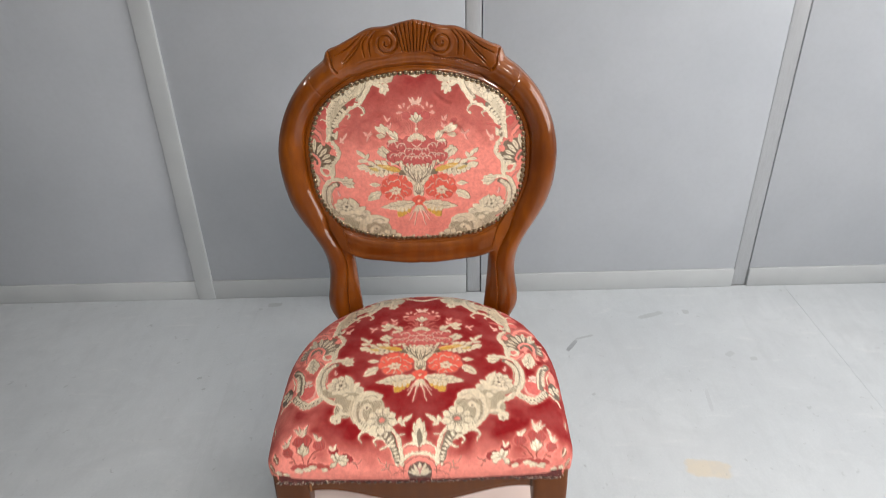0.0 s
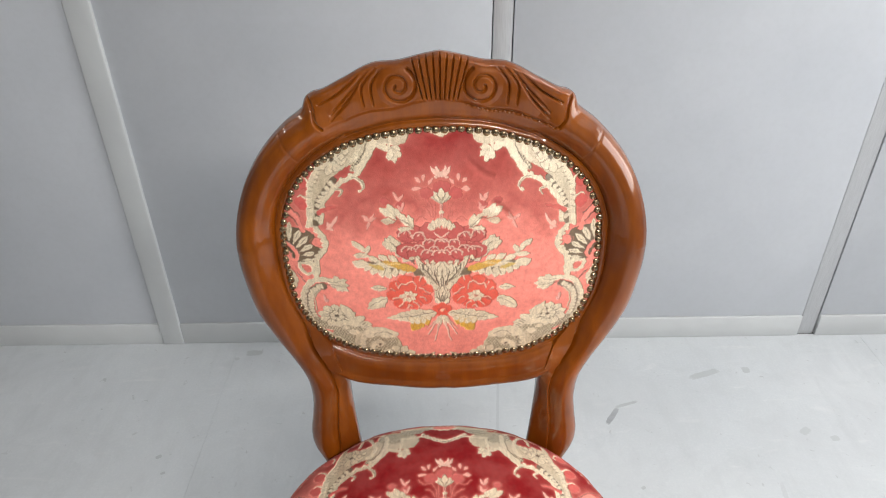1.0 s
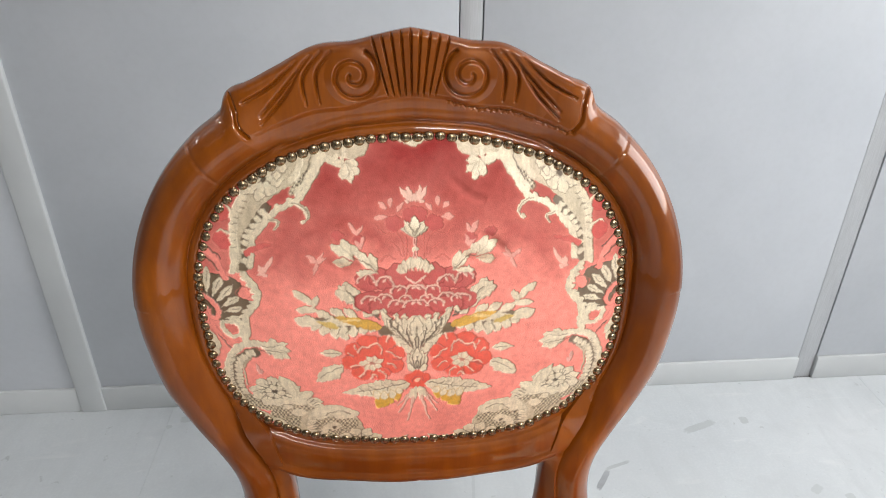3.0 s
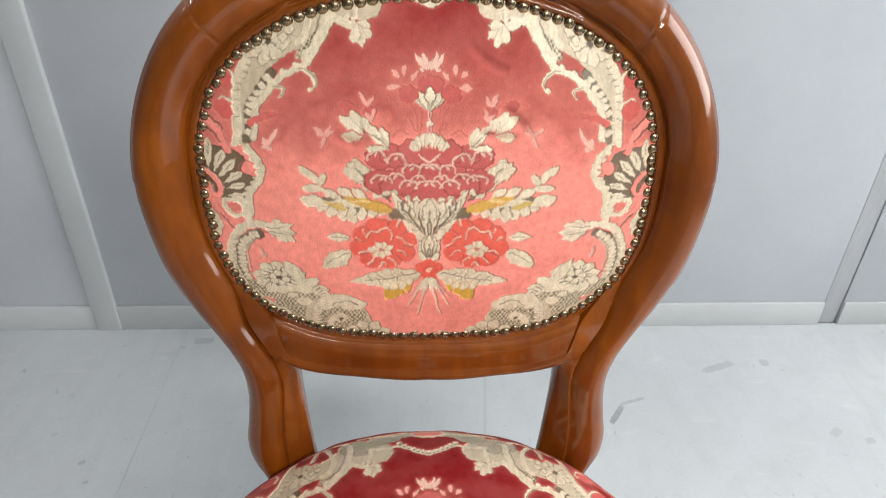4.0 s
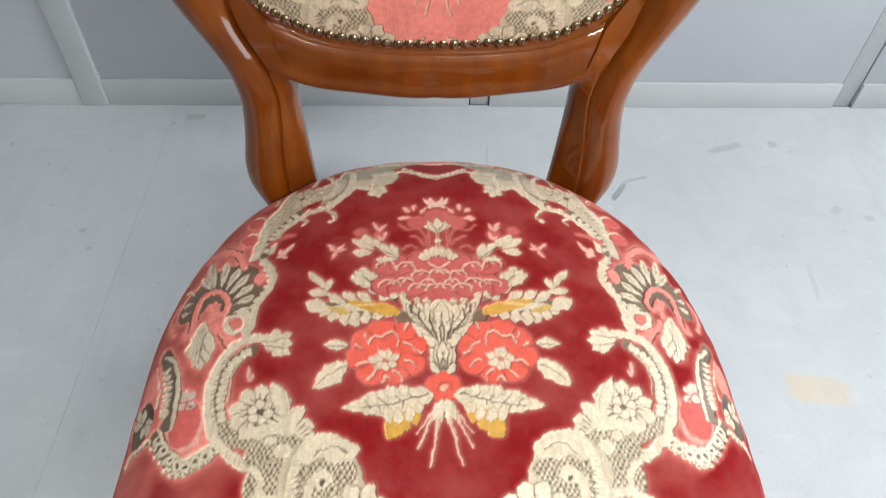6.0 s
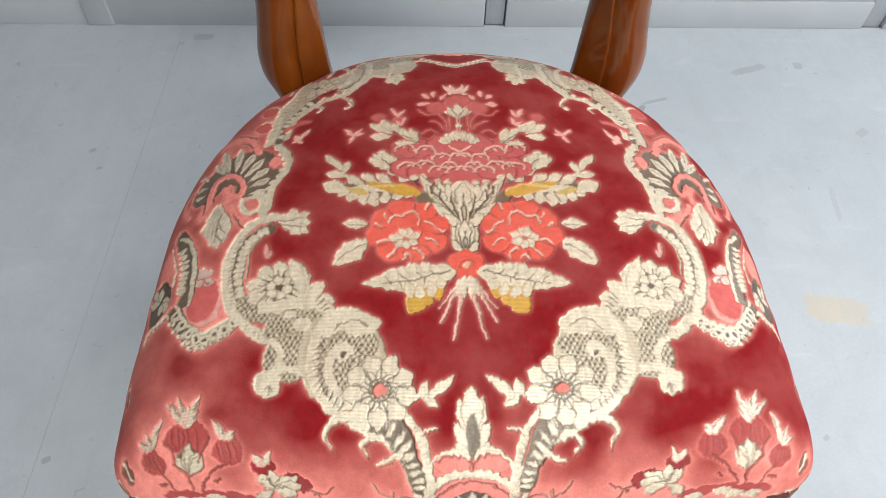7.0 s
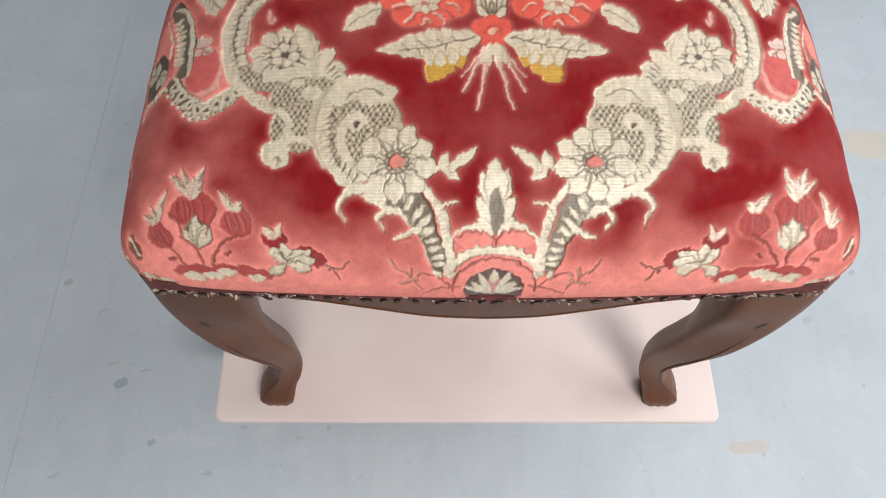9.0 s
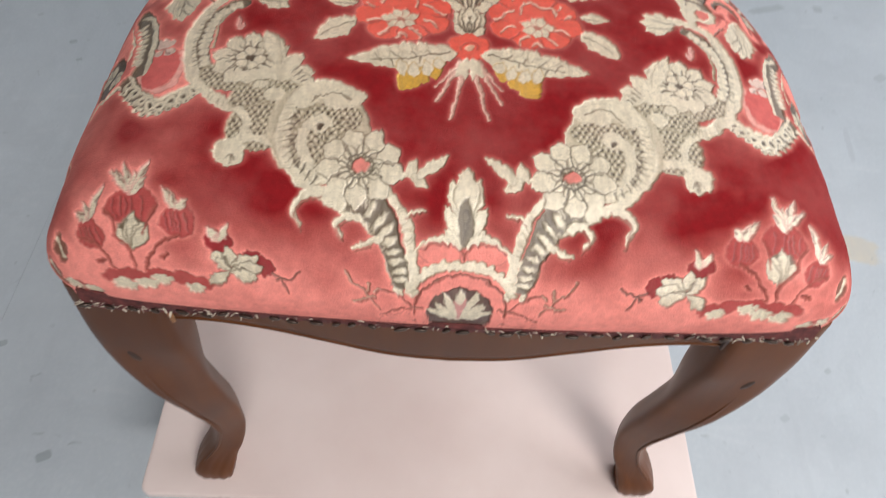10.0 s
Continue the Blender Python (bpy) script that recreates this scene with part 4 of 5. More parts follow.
    # first C-scroll with its leafy end
    k.line(((-147, 37), (-159, 30), (-166, 15), (-166, -4), (-161, -24)), 11, 11, UMBER, high=0.0)
    k.beads(((-148, 37), (-160, 28), (-164, 13), (-164, -4), (-160, -20)), 13, 2.7, CREAM, 1.5, high=0.35)
    k.line(((-150, 30), (-157, 23), (-159, 11), (-158, -5)), 2.4, 2.0, BEIGE, high=0.2)
    k.line(((-130, 46), (-149, 48), (-163, 41), (-172, 23), (-174, 2), (-169, -20), (-159, -37), (-145, -50), (-128, -56), (-113, -52), (-106, -41)), 8.5, 8.0, CREAM)
    for b, w in (((-126, 54), 8), ((-118, 49), 8), ((-115, 40), 8), ((-117, 32), 8), ((-123, 30), 7), ((-131, 35), 6)):
        k.leaf(-135, 44, *b, w, CREAM, blunt=1.6, edge=BEIGE)
    k.ellipse(-131, 44, 8, 6, CREAM)
    for pts in (((-140, 45), (-130, 45), (-124, 46)), ((-137, 41), (-127, 38), (-121, 37)), ((-148, 44), (-139, 40), (-132, 35))):
        k.line(pts, 1.0, 0.7, GREY_GREEN, high=0.0)
    slits(k, ((-164, 34), (-170, 17), (-170, -4), (-166, -22)), 16, 3.4, 0.8, GREY_GREEN)
    slits(k, ((-155, -43), (-144, -51), (-132, -55), (-119, -54)), 9, 4.5, 0.8, BEIGE)
    for b, w in (((-147, 23), 4), ((-142, 17), 4), ((-144, 11), 4)):
        k.leaf(-144, 10, *b, w, BLUSH, high=0.5)
    # rosette on its lace
    k.ellipse(-133, -15, 21, 19, GREY_GREEN, high=0.05)
    k.net(-139, -31, 24, 12, -14)
    k.net(-115, -34, 22, 12)
    k.net(-123, -47, 18, 12)
    k.petals(-133, -15, 8, 24, 10, 12, CREAM, 5, squash=0.92)
    slits(k, [(-133 + 12 * math.cos(radians(a)), -15 + 10.5 * math.sin(radians(a))) for a in range(0, 361, 45)], 16, 6.5, 1.1)
    k.petals(-133, -15, 1, 10, 6, 7, CREAM, 15)
    k.ellipse(-133, -15, 2.8, 2.4, TAUPE, high=0.0)
    for b, w in (((-120, 3), 9), ((-110, -14), 10), ((-102, -13), 9), ((-93, -27), 10), ((-92, -36), 9), ((-127, 8), 9)):
        k.leaf(-112, -27, *b, w, CREAM, blunt=1.6, edge=BEIGE)
    k.ellipse(-113, -27, 8, 7, CREAM)
    slits(k, ((-105, -24), (-101, -30), (-98, -35)), 4, 5, 1.0)
    for p, r in (((-139, -30), 6), ((-127, -29), 5.5), ((-114, -45), 6.5), ((-123, -37), 4.0)):
        k.ellipse(*p, r, r * 0.8, CREAM)
    # lace neck and the bud hanging from it
    k.net(-120, -68, 19, 17)
    k.line(((-134, -56), (-128, -63), (-127, -72), (-131, -78)), 4.6, 5, CREAM)
    k.line(((-131, -78), (-121, -76), (-111, -79), (-103, -88)), 4.8, 4.8, CREAM)
    for b, w in (((-142, -84), 9), ((-139, -92), 9), ((-133, -95), 9), ((-128, -93), 8), ((-126, -86), 8), ((-139, -80), 7)):
        k.leaf(-132, -82, *b, w, CREAM, blunt=1.7, edge=BEIGE)
    k.ellipse(-134, -85, 8, 8, CREAM)
    for b in ((-136, -89), (-131, -90), (-133, -93)):
        k.line(((-133, -86), b), 0.9, 0.7, GREY_GREEN, n=3, high=0.0)
    # second C-scroll with its lace
    k.ellipse(-85, -70, 29, 35, LACE, turn=20, high=0.05)
    k.net(-94, -74, 15, 28, 12)
    k.net(-78, -62, 18, 12)
    k.net(-85, -82, 16, 20, 30)
    k.line(((-65, -47), (-75, -40), (-89, -37), (-100, -46), (-105, -62), (-105, -79), (-99, -93), (-86, -105), (-69, -113), (-54, -120), (-44, -130), (-40, -149), (-36, -162)), 8.5, 5.0, CREAM)
    k.line(((-67, -47), (-78, -42), (-88, -43), (-96, -51)), 13, 8, CREAM)
    k.leaf(-83, -42, -67, -53, 12, CREAM, 2)
    k.leaf(-87, -43, -74, -54, 9, CREAM, blunt=1.2)
    k.line(((-69, -47), (-78, -43), (-86, -45), (-92, -50)), 1.0, 0.8, GREY_GREEN, high=0.0)
    k.line(((-84, -62), (-90, -65), (-94, -73), (-93, -84), (-87, -95), (-79, -101)), 7.5, 5.5, CREAM)
    k.ellipse(-84, -65, 6.0, 6.0, CREAM)
    k.ellipse(-85, -67, 2.0, 2.0, TAUPE, high=0.0)
    slits(k, ((-101, -61), (-101, -78), (-95, -91), (-83, -102)), 13, 4.5, 1.1)
    slits(k, ((-103, -52), (-106, -66), (-104, -81), (-97, -95)), 12, 4.0, 0.8, BEIGE)
    # dark band with crescents down to the shell
    k.line(((-66, -106), (-52, -113), (-43, -125), (-38, -139), (-36, -154)), 17, 11, UMBER, high=0.0)
    k.beads(((-54, -113), (-45, -122), (-40, -132), (-37, -145), (-36, -155)), 8, 1.9, CREAM, 2.2, high=0.35)
    slits(k, ((-62, -105), (-51, -113)), 6, 6, 0.9, CREAM)
    k.line(((-50, -97), (-41, -108), (-33, -119), (-29, -134), (-28, -152)), 5.4, 6.2, CREAM)
    slits(k, ((-38, -114), (-32, -125), (-29, -142)), 9, 4.0, 0.8, BEIGE)
    k.beads(((-30, -137), (-28, -149), (-28, -163)), 5, 3.4, CREAM)
    slits(k, ((-79, -107), (-65, -115), (-52, -123), (-43, -135)), 16, 3.6, 0.8, BEIGE)
    # daisy
    k.ellipse(-60, -91, 20, 18, GREY_GREEN, high=0.05)
    k.petals(-60, -91, 6, 25, 9, 12.5, CREAM, 8, squash=0.92)
    k.petals(-60, -91, 5, 13, 9, 5.5, CREAM, 28)
    for n in range(9):
        a = radians(40 * n + 8)
        k.line(((-60 + 8 * math.cos(a), -91 + 7.4 * math.sin(a)), (-60 + 18 * math.cos(a), -91 + 16 * math.sin(a))), 1.1, 0.7, TAUPE, high=0.0)
    k.line(arc(-60, -91, 7.0, 7.0, 0, 360, 24), 1.1, 1.1, TAUPE, high=0.0)
    k.ellipse(-60, -91, 4.6, 4.0, (0.74, 0.23, 0.18), thread=0.3, high=0.7)
    k.line(((-45, -97), (-39, -95), (-32, -95)), 5.0, 2.4, CREAM)
    for a, b, w in (((-32, -96), (-30, -86), 6), ((-31, -95), (-22, -101), 5.5), ((-28, -96), (-11, -83), 6.5)):
        k.leaf(*a, *b, w, CREAM, edge=BEIGE)
    # hooks under the band
    for pts, w in ((((-69, -111), (-82, -107), (-92, -111), (-94, -117), (-90, -124)), 6.2), (((-59, -119), (-66, -118), (-71, -122), (-67, -127)), 5.0), (((-47, -128), (-53, -130), (-59, -132), (-61, -133)), 4.4)):
        k.line(pts, w, 2.2, CREAM)
        k.line([(x + 1.0, y - 2.6) for x, y in pts[1:]], 1.0, 0.8, (0.36, 0.12, 0.07), high=0.2)
    k.line(((-35, -119), (-31, -115), (-23, -114)), 3.4, 1.6, CREAM)
    k.line(((-33, -118), (-28, -116), (-22, -115)), 0.9, 0.7, (0.36, 0.12, 0.07), high=0.2)
    # middle leaf and the blushes beside its foot
    for a, b, w in (((-1, -129), (-11, -122), 7), ((-1, -126), (-11, -112), 8), ((-1, -120), (-8, -97), 9), ((-0, -117), (-4, -96), 9), ((-0, -123), (0, -89), 14)):
        k.leaf(*a, *b, w, CREAM, 2, blunt=1.2, edge=BEIGE)
    k.leaf(-0, -130, 0, -105, 9.5, GREY_GREEN, blunt=0.9, high=0.05)
    for y0 in (-0.8, 0.8):
        k.line(((y0, -126), (y0 * 2.2, (-126 - 111) / 2), (y0, -111)), 0.8, 0.8, TAUPE, high=0.0)
    k.line(((-29, -151), (-27, -137), (-20, -129), (-11, -126), (-2, -130)), 4.2, 3.6, CREAM)
    k.ellipse(-13, -135, 11.5, 7.0, PINK, thread=0.0, high=1.0)
    k.line(((-23, -133), (-17, -129), (-8, -129), (-1, -133), (-0, -142)), 1.1, 1.0, (0.40, 0.10, 0.07), high=0.2)
    scalloped(k, ((-30, -160), (-25, -152), (-17, -146), (-8, -143), (-0, -143)), 4.6, 4.6, 2.6, 1)
    # shell at the front
    k.line(arc(0, -177, 24.5, 24.5, 85, 190, 24), 7.5, 7.5, PINK, thread=0.0, high=1.0)
    k.line(arc(0, -177, 28.8, 28.8, 85, 190, 24), 1.3, 1.3, (0.30, 0.08, 0.05), high=0.1)
    k.ellipse(0, -177, 20.5, 20.5, (0.10, 0.040, 0.028), high=0.0)
    for a, r in ((92, 19), (104, 12), (122, 21), (150, 18), (168, 21)):
        k.leaf(0, -177 - 4, r * math.cos(radians(a)), -177 + r * math.sin(radians(a)), 4.8, CREAM if r > 14 else (0.70, 0.30, 0.26), blunt=1.4)
    k.leaf(-23, -177, -53, -183, 8, PINK, thread=0.0, high=1.0)
    k.line(((-23, -171), (-37, -173), (-50, -178)), 1.3, 0.9, (0.30, 0.08, 0.05), high=0.1)
    k.line(((-47, -160), (-40, -162), (-33, -167), (-28, -173)), 1.2, 0.9, (0.34, 0.09, 0.06), high=0.2)
    for pts in (((-66, -149), (-64, -156), (-59, -159), (-55, -165), (-50, -172)), ((-54, -156), (-56, -162)), ((-64, -168), (-58, -167), (-51, -165)), ((-51, -162), (-48, -159))):
        k.line(pts, 1.9, 1.2, (0.62, 0.36, 0.24), high=0.3)
        k.line([(x + 0.6, y - 1.0) for x, y in pts], 0.8, 0.6, (0.30, 0.08, 0.05), high=0.2)


def paint_sides(k):
    # three buds at the front corners
    dark, rose = (0.22, 0.075, 0.050), (0.44, 0.070, 0.062)
    for p, a, b in (((-184, -116), 15, 10), ((-212, -132), 10, 8), ((-157, -124), 10, 8.5)):
        k.ellipse(*p, a, b, rose, thread=0.2, high=0.7)
        k.bloom(p[0], p[1] + b * 0.3, a * 0.85, b * 0.85, 5, rose, 0.2, thread=0.2, high=0.7)
        slits(k, ((p[0] - a * 0.7, p[1]), (p[0] + a * 0.7, p[1])), 5, b * 1.1, 0.7, (0.30, 0.04, 0.035))
    k.ellipse(-183, -128, 10, 7, GREY_GREEN, high=0.1)
    for b, w in (((-193, -128), 6.5), ((-187, -123), 6), ((-182, -119), 6.5), ((-177, -124), 6), ((-174, -127), 6.5)):
        k.leaf(-187, -141, *b, w, CREAM, blunt=1.3, edge=GREY_GREEN)
    for a, tips in (((-185, -108), ((-199, -94), (-193, -89), (-185, -96), (-178, -90), (-178, -100))), ((-212, -123), ((-222, -118), (-216, -112), (-206, -112), (-202, -102))), ((-158, -117), ((-167, -106), (-162, -111), (-153, -113)))):
        for b in tips:
            k.leaf(*a, *b, 4.4, CREAM, edge=BLUSH)
            k.line(((a[0] * 0.5 + b[0] * 0.5 + 0.8, a[1] * 0.5 + b[1] * 0.5), (b[0] + 0.8, b[1])), 1.2, 0.8, dark, n=3, high=0.0)
    # petals of the corner, drawn by dark folds in the pile
    for pts in (((-221, -134), (-211, -137), (-205, -145), (-203, -152), (-195, -156)), ((-196, -132), (-191, -137), (-188, -144), (-190, -151)), ((-200, -117), (-195, -124), (-195, -132)), ((-170, -116), (-174, -124), (-178, -132)),
                ((-157, -131), (-167, -135), (-175, -142), (-184, -151)), ((-170, -144), (-166, -143)), ((-213, -147), (-207, -147)), ((-184, -152), (-177, -155), (-169, -155))):
        k.line(pts, 2.2, 1.4, (0.36, 0.085, 0.065), thread=0.2, high=0.2)
    # cut flowers along the hem
    for p, w in (((-237, -163), 8), ((-207, -156), 9), ((-194, -155), 10), ((-177, -155), 11), ((-163, -157), 9), ((-152, -160), 8)):
        k.bloom(*p, w, 4.4, 4, rose, 0.3, thread=0.2, high=0.7)
    for p, w in (((-231, -165), 7), ((-203, -161), 9), ((-188, -160), 9), ((-177, -158), 7), ((-244, -161), 7), ((-158, -163), 6)):
        k.bloom(*p, w, 3.6, 5, CREAM, 0.35)
    for p in ((-238, -139), (-252, -152), (-246, -85)):
        k.bloom(*p, 6, 9, 4, (0.25, 0.10, 0.065), 0.3, thread=0.3, high=0.3)
        k.line(((p[0] - 2, p[1] + 6), (p[0] + 1, p[1] - 6)), 2.4, 1.6, CREAM, n=3)
    # small spray beside it
    k.bloom(-135, -134, 8, 7, 4, (0.30, 0.018, 0.022), 0.2, thread=0.3, high=0.6)
    for b, w in (((-139, -126), 4.5), ((-134, -129), 4), ((-129, -125), 4)):
        k.leaf(-135, -134, *b, w, CREAM, edge=BLUSH)
    k.leaf(-118, -148, -106, -149, 15, (0.30, 0.018, 0.022), 3, thread=0.3, high=0.7)
    k.leaf(-123, -144, -113, -140, 8, (0.30, 0.018, 0.022), 2, thread=0.3, high=0.7)
    for a, b, w in (((-133, -150), (-139, -140), 9), ((-131, -149), (-131, -138), 8), ((-134, -152), (-115, -143), 9), ((-134, -152), (-114, -150), 9), ((-133, -153), (-119, -157), 8), ((-133, -151), (-138, -145), 7), ((-134, -152), (-148, -160), 6)):
        k.leaf(*a, *b, w, CREAM, 2, blunt=1.3, edge=GREY_GREEN)
    k.line(((-134, -143), (-133, -149), (-124, -151)), 1.5, 1.0, GREY_GREEN, high=0.0)
    for pts in (((-109, -153), (-104, -157), (-102, -164)), ((-107, -157), (-100, -155), (-93, -151))):
        k.line(pts, 1.6, 1.0, dark, high=0.2)
    # pocket of plain pile with a beaded hem
    hem = ((-210, -24), (-202, -36), (-191, -47), (-182, -50), (-172, -46), (-163, -40), (-159, -29))
    k.line(hem, 12, 11, UMBER, high=0.0)
    k.line([(x, y + 5.5) for x, y in hem], 2.6, 2.6, CREAM)
    k.beads(hem, 9, 4.2, CREAM, 1.0, high=0.35)
    k.beads(hem, 9, 1.6, TAUPE, 1.0, high=0.0)
    k.beads([(x - 1, y - 6.5) for x, y in hem], 12, 2.6, CREAM, 1.0, high=0.35)
    k.beads([(x - 1, y - 6.5) for x, y in hem], 12, 0.8, TAUPE, 1.0, high=0.0)
    k.line(((-203, -1), (-203, -16), (-196, -31), (-185, -39), (-177, -34), (-175, -20), (-177, -7)), 4.4, 4.4, BLUSH, thread=0.1, high=0.95)
    k.ellipse(-188, -20, 12, 17, (0.62, 0.13, 0.115), thread=0.0, high=1.0)
    k.line(((-173, -13), (-169, -27), (-161, -38)), 4.0, 4.0, CREAM)
    for b in ((-200, 9), (-185, 6), (-196, -6), (-183, -7), (-193, 10)):
        k.leaf(-190, -0, *b, 6.5, (0.82, 0.58, 0.46), blunt=1.4, high=0.5)
    for b in ((-186, -6), (-196, 2)):
        k.line(((-190, -1), b), 1.0, 0.7, dark, n=3, high=0.2)
    # paisley falling over the side
    k.line(((-223, 50), (-210, 30), (-203, 4), (-203, -16)), 12, 12, UMBER, high=0.0)
    k.beads(((-217, 35), (-211, 18), (-209, 3), (-209, -9)), 9, 2.2, CREAM, 1.6, high=0.35)
    k.line(((-222, 49), (-210, 38), (-203, 20), (-200, -2), (-199, -20)), 3.6, 3.6, CREAM)
    k.line(((-229, 39), (-218, 20), (-217, 2)), 2.6, 2.6, CREAM)
    k.ellipse(-231, 20, 9, 18, PINK, thread=0.0, high=1.0)
    k.ellipse(-232, -10, 15, 20, TAUPE, turn=-8, high=0.0)
    for b in ((-253, 7), (-235, 4), (-218, -9), (-217, -18), (-226, -21), (-249, -9)):
        k.leaf(-229, -9, *b, 8, CREAM, blunt=1.6, edge=TAUPE)
    k.ellipse(-229, -9, 2.2, 3, TAUPE, high=0.0)
    k.beads(((-216, -26), (-225, -31), (-236, -36), (-240, -44)), 6, 3.4, CREAM)
    k.beads(((-216, -26), (-225, -31), (-236, -36), (-240, -44)), 6, 1.2, TAUPE, high=0.0)
    k.line(((-213, 205), (-208, 212), (-200, 222)), 3, 3, (0.45, 0.17, 0.12), high=0.2)
    k.line(((-223, 182), (-218, 194), (-214, 203)), 4, 3, TAUPE, high=0.0)
    k.line(((-230, 160), (-225, 175), (-211, 172)), 5, 5, PINK, thread=0.0, high=1.0)
    k.line(((-220, 69), (-234, 91), (-228, 107)), 5, 5, PINK, thread=0.0, high=1.0)


def blurred(a, r):
    """A box blur over a grid, twice."""
    for _ in range(2):
        for ax in (0, 1):
            pad = [(0, 0), (0, 0)]
            pad[ax] = (r + 1, r)
            c = np.cumsum(np.pad(a, pad, mode="edge"), axis=ax)
            hi, lo = [slice(None)] * 2, [slice(None)] * 2
            hi[ax], lo[ax] = slice(2 * r + 1, None), slice(0, -(2 * r + 1))
            a = (c[tuple(hi)] - c[tuple(lo)]) / (2 * r + 1)
    return a


def weave(u, v, where):
    """Colour (with the woven thread's share as alpha) and pile height over the cloth."""
    k = Cloth(u, v)
    paint_sides(k)
    paint_scrolls(k)
    paint_bouquet(k)
    cover = k.cover.reshape(k.shape)
    x, y = u * 1000, v * 1000
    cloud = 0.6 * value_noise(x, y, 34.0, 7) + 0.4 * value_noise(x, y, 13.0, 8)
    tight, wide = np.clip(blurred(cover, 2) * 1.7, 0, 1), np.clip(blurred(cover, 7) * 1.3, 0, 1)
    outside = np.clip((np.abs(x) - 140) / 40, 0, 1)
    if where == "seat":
        # pile sheen painted in: paler round motifs, along the front and at the sides
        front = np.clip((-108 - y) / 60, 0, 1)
        nap_sheen = 0.40 * tight + 0.14 * wide + (0.45 * wide + 0.10) * np.maximum(outside, front) + 0.85 * front**1.4 + 0.24 * cloud * np.maximum(outside, np.clip((-60 - y) / 40, 0, 1)) + 0.06 * cloud
        nap_sheen = nap_sheen - 0.30 * np.exp(-((np.abs(x) - 194) / 16) ** 2 - ((y + 69) / 14) ** 2) - 0.10 * np.exp(-((np.abs(x) - 108) / 22) ** 2 - ((y + 112) / 16) ** 2)
        nap_sheen = nap_sheen + 0.32 * np.clip(-x / 220, 0, 1) * outside - 0.10 * outside * np.clip(x / 220, 0, 1)
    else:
        # the back's sheen painted in: pale towards its foot, darker red at the top
        sheen_fall = 0.50 * np.clip((y - (118 + 0.06 * x) + 44 * cloud) / 34, 0, 1) + 0.32 * np.clip((y - 180 + 30 * cloud) / 60, 0, 1)
        nap_sheen = 0.16 * tight + 0.18 * wide + 0.96 - sheen_fall + 0.22 * cloud
    nap_sheen = np.clip(nap_sheen, 0, 1)[..., None]
    # the sheen is fixed in the ground colour, from crimson to pink
    ground = np.array(CRIMSON) * (1 - nap_sheen) + np.array(PINK) * nap_sheen
    c = cover[..., None]
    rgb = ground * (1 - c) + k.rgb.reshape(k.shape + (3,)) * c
    rng = np.random.default_rng(3)
    rgb = rgb * (1 + 0.10 * (rng.random(k.shape) - 0.5))[..., None]
    out = np.empty(k.shape + (4,))
    out[..., :3], out[..., 3] = rgb, k.thread.reshape(k.shape) * cover
    return out, k.high.reshape(k.shape) * cover + 1.0 * (1 - cover)


def crest_relief(x, z):
    """Height of the carving on the top rail: shell, two volutes and long leaves."""
    h = np.zeros(x.shape)
    ax = np.abs(x)
    # the carved field stands proud of the moulding below it
    low = smooth_curve([(0, 1.108), (0.03, 1.104), (0.05, 1.098), (0.085, 1.094), (0.12, 1.082), (0.142, 1.076), (0.16, 1.09)], ax)
    field = np.clip((z - low) / 0.004, 0, 1) * np.clip((0.150 - ax) / 0.004, 0, 1)
    h += 0.0016 * field * np.clip((0.152 - ax) / 0.05, 0, 1)
    # a scratched line where the leaves end
    ragged = low + 0.0012 * np.sin(ax * 900) * np.sin(ax * 310)
    h -= 0.0010 * np.exp(-((z - ragged) / 0.0011) ** 2) * ((x > 0.03) & (x < 0.142))
    # shell flutes
    fan = np.arctan2(ax, z - 1.03)
    width = np.clip((0.27 - fan) / 0.02, 0, 1) * np.clip((z - 1.108) / 0.004, 0, 1) * np.clip((0.036 - ax) / 0.003, 0, 1)
    h -= 0.0026 * width * np.clip(1.15 - np.abs(np.sin(fan * math.pi / 0.062)) * 1.9, 0, 1)
    # volutes
    ringed = np.hypot(ax - 0.0485, z - 1.1255)
    h += 0.0035 * np.clip(1 - (ringed / 0.024) ** 2, 0, 1) * field
    d, t = polyline_distance(ax, z, arc(0.0485, 1.1255, 0.0225, 0.003, 120, 120 + 620, 60))
    h -= 0.0036 * np.exp(-(d / (0.0013 + 0.0006 * (1 - t))) ** 2)
    # long leaf grooves running out to the tips
    for a, b, c, w in (((0.066, 1.146), (0.079, 1.128), (0.078, 1.104), 0.0013), ((0.074, 1.146), (0.090, 1.126), (0.089, 1.103), 0.0013),
                       ((0.083, 1.143), (0.103, 1.120), (0.128, 1.094), 0.0014), ((0.094, 1.128), (0.108, 1.108), (0.128, 1.087), 0.0014),
                       ((0.094, 1.139), (0.118, 1.118), (0.142, 1.105), 0.0012)):
        d, t = polyline_distance(ax, z, bend(a, b, c))
        h -= 0.0030 * np.exp(-(d / w) ** 2) * (0.35 + 0.65 * np.sin(math.pi * np.clip(t, 0.02, 0.98)))
    # the notch at the tips
    d, t = polyline_distance(ax, z, bend((0.1535, 1.112), (0.149, 1.099), (0.147, 1.086), (0.140, 1.077)))
    h -= 0.0020 * np.exp(-(d / 0.0016) ** 2)
    return np.where(h < 0, h * 2.5, h) + 0.0006 * field * np.clip((0.152 - ax) / 0.05, 0, 1)


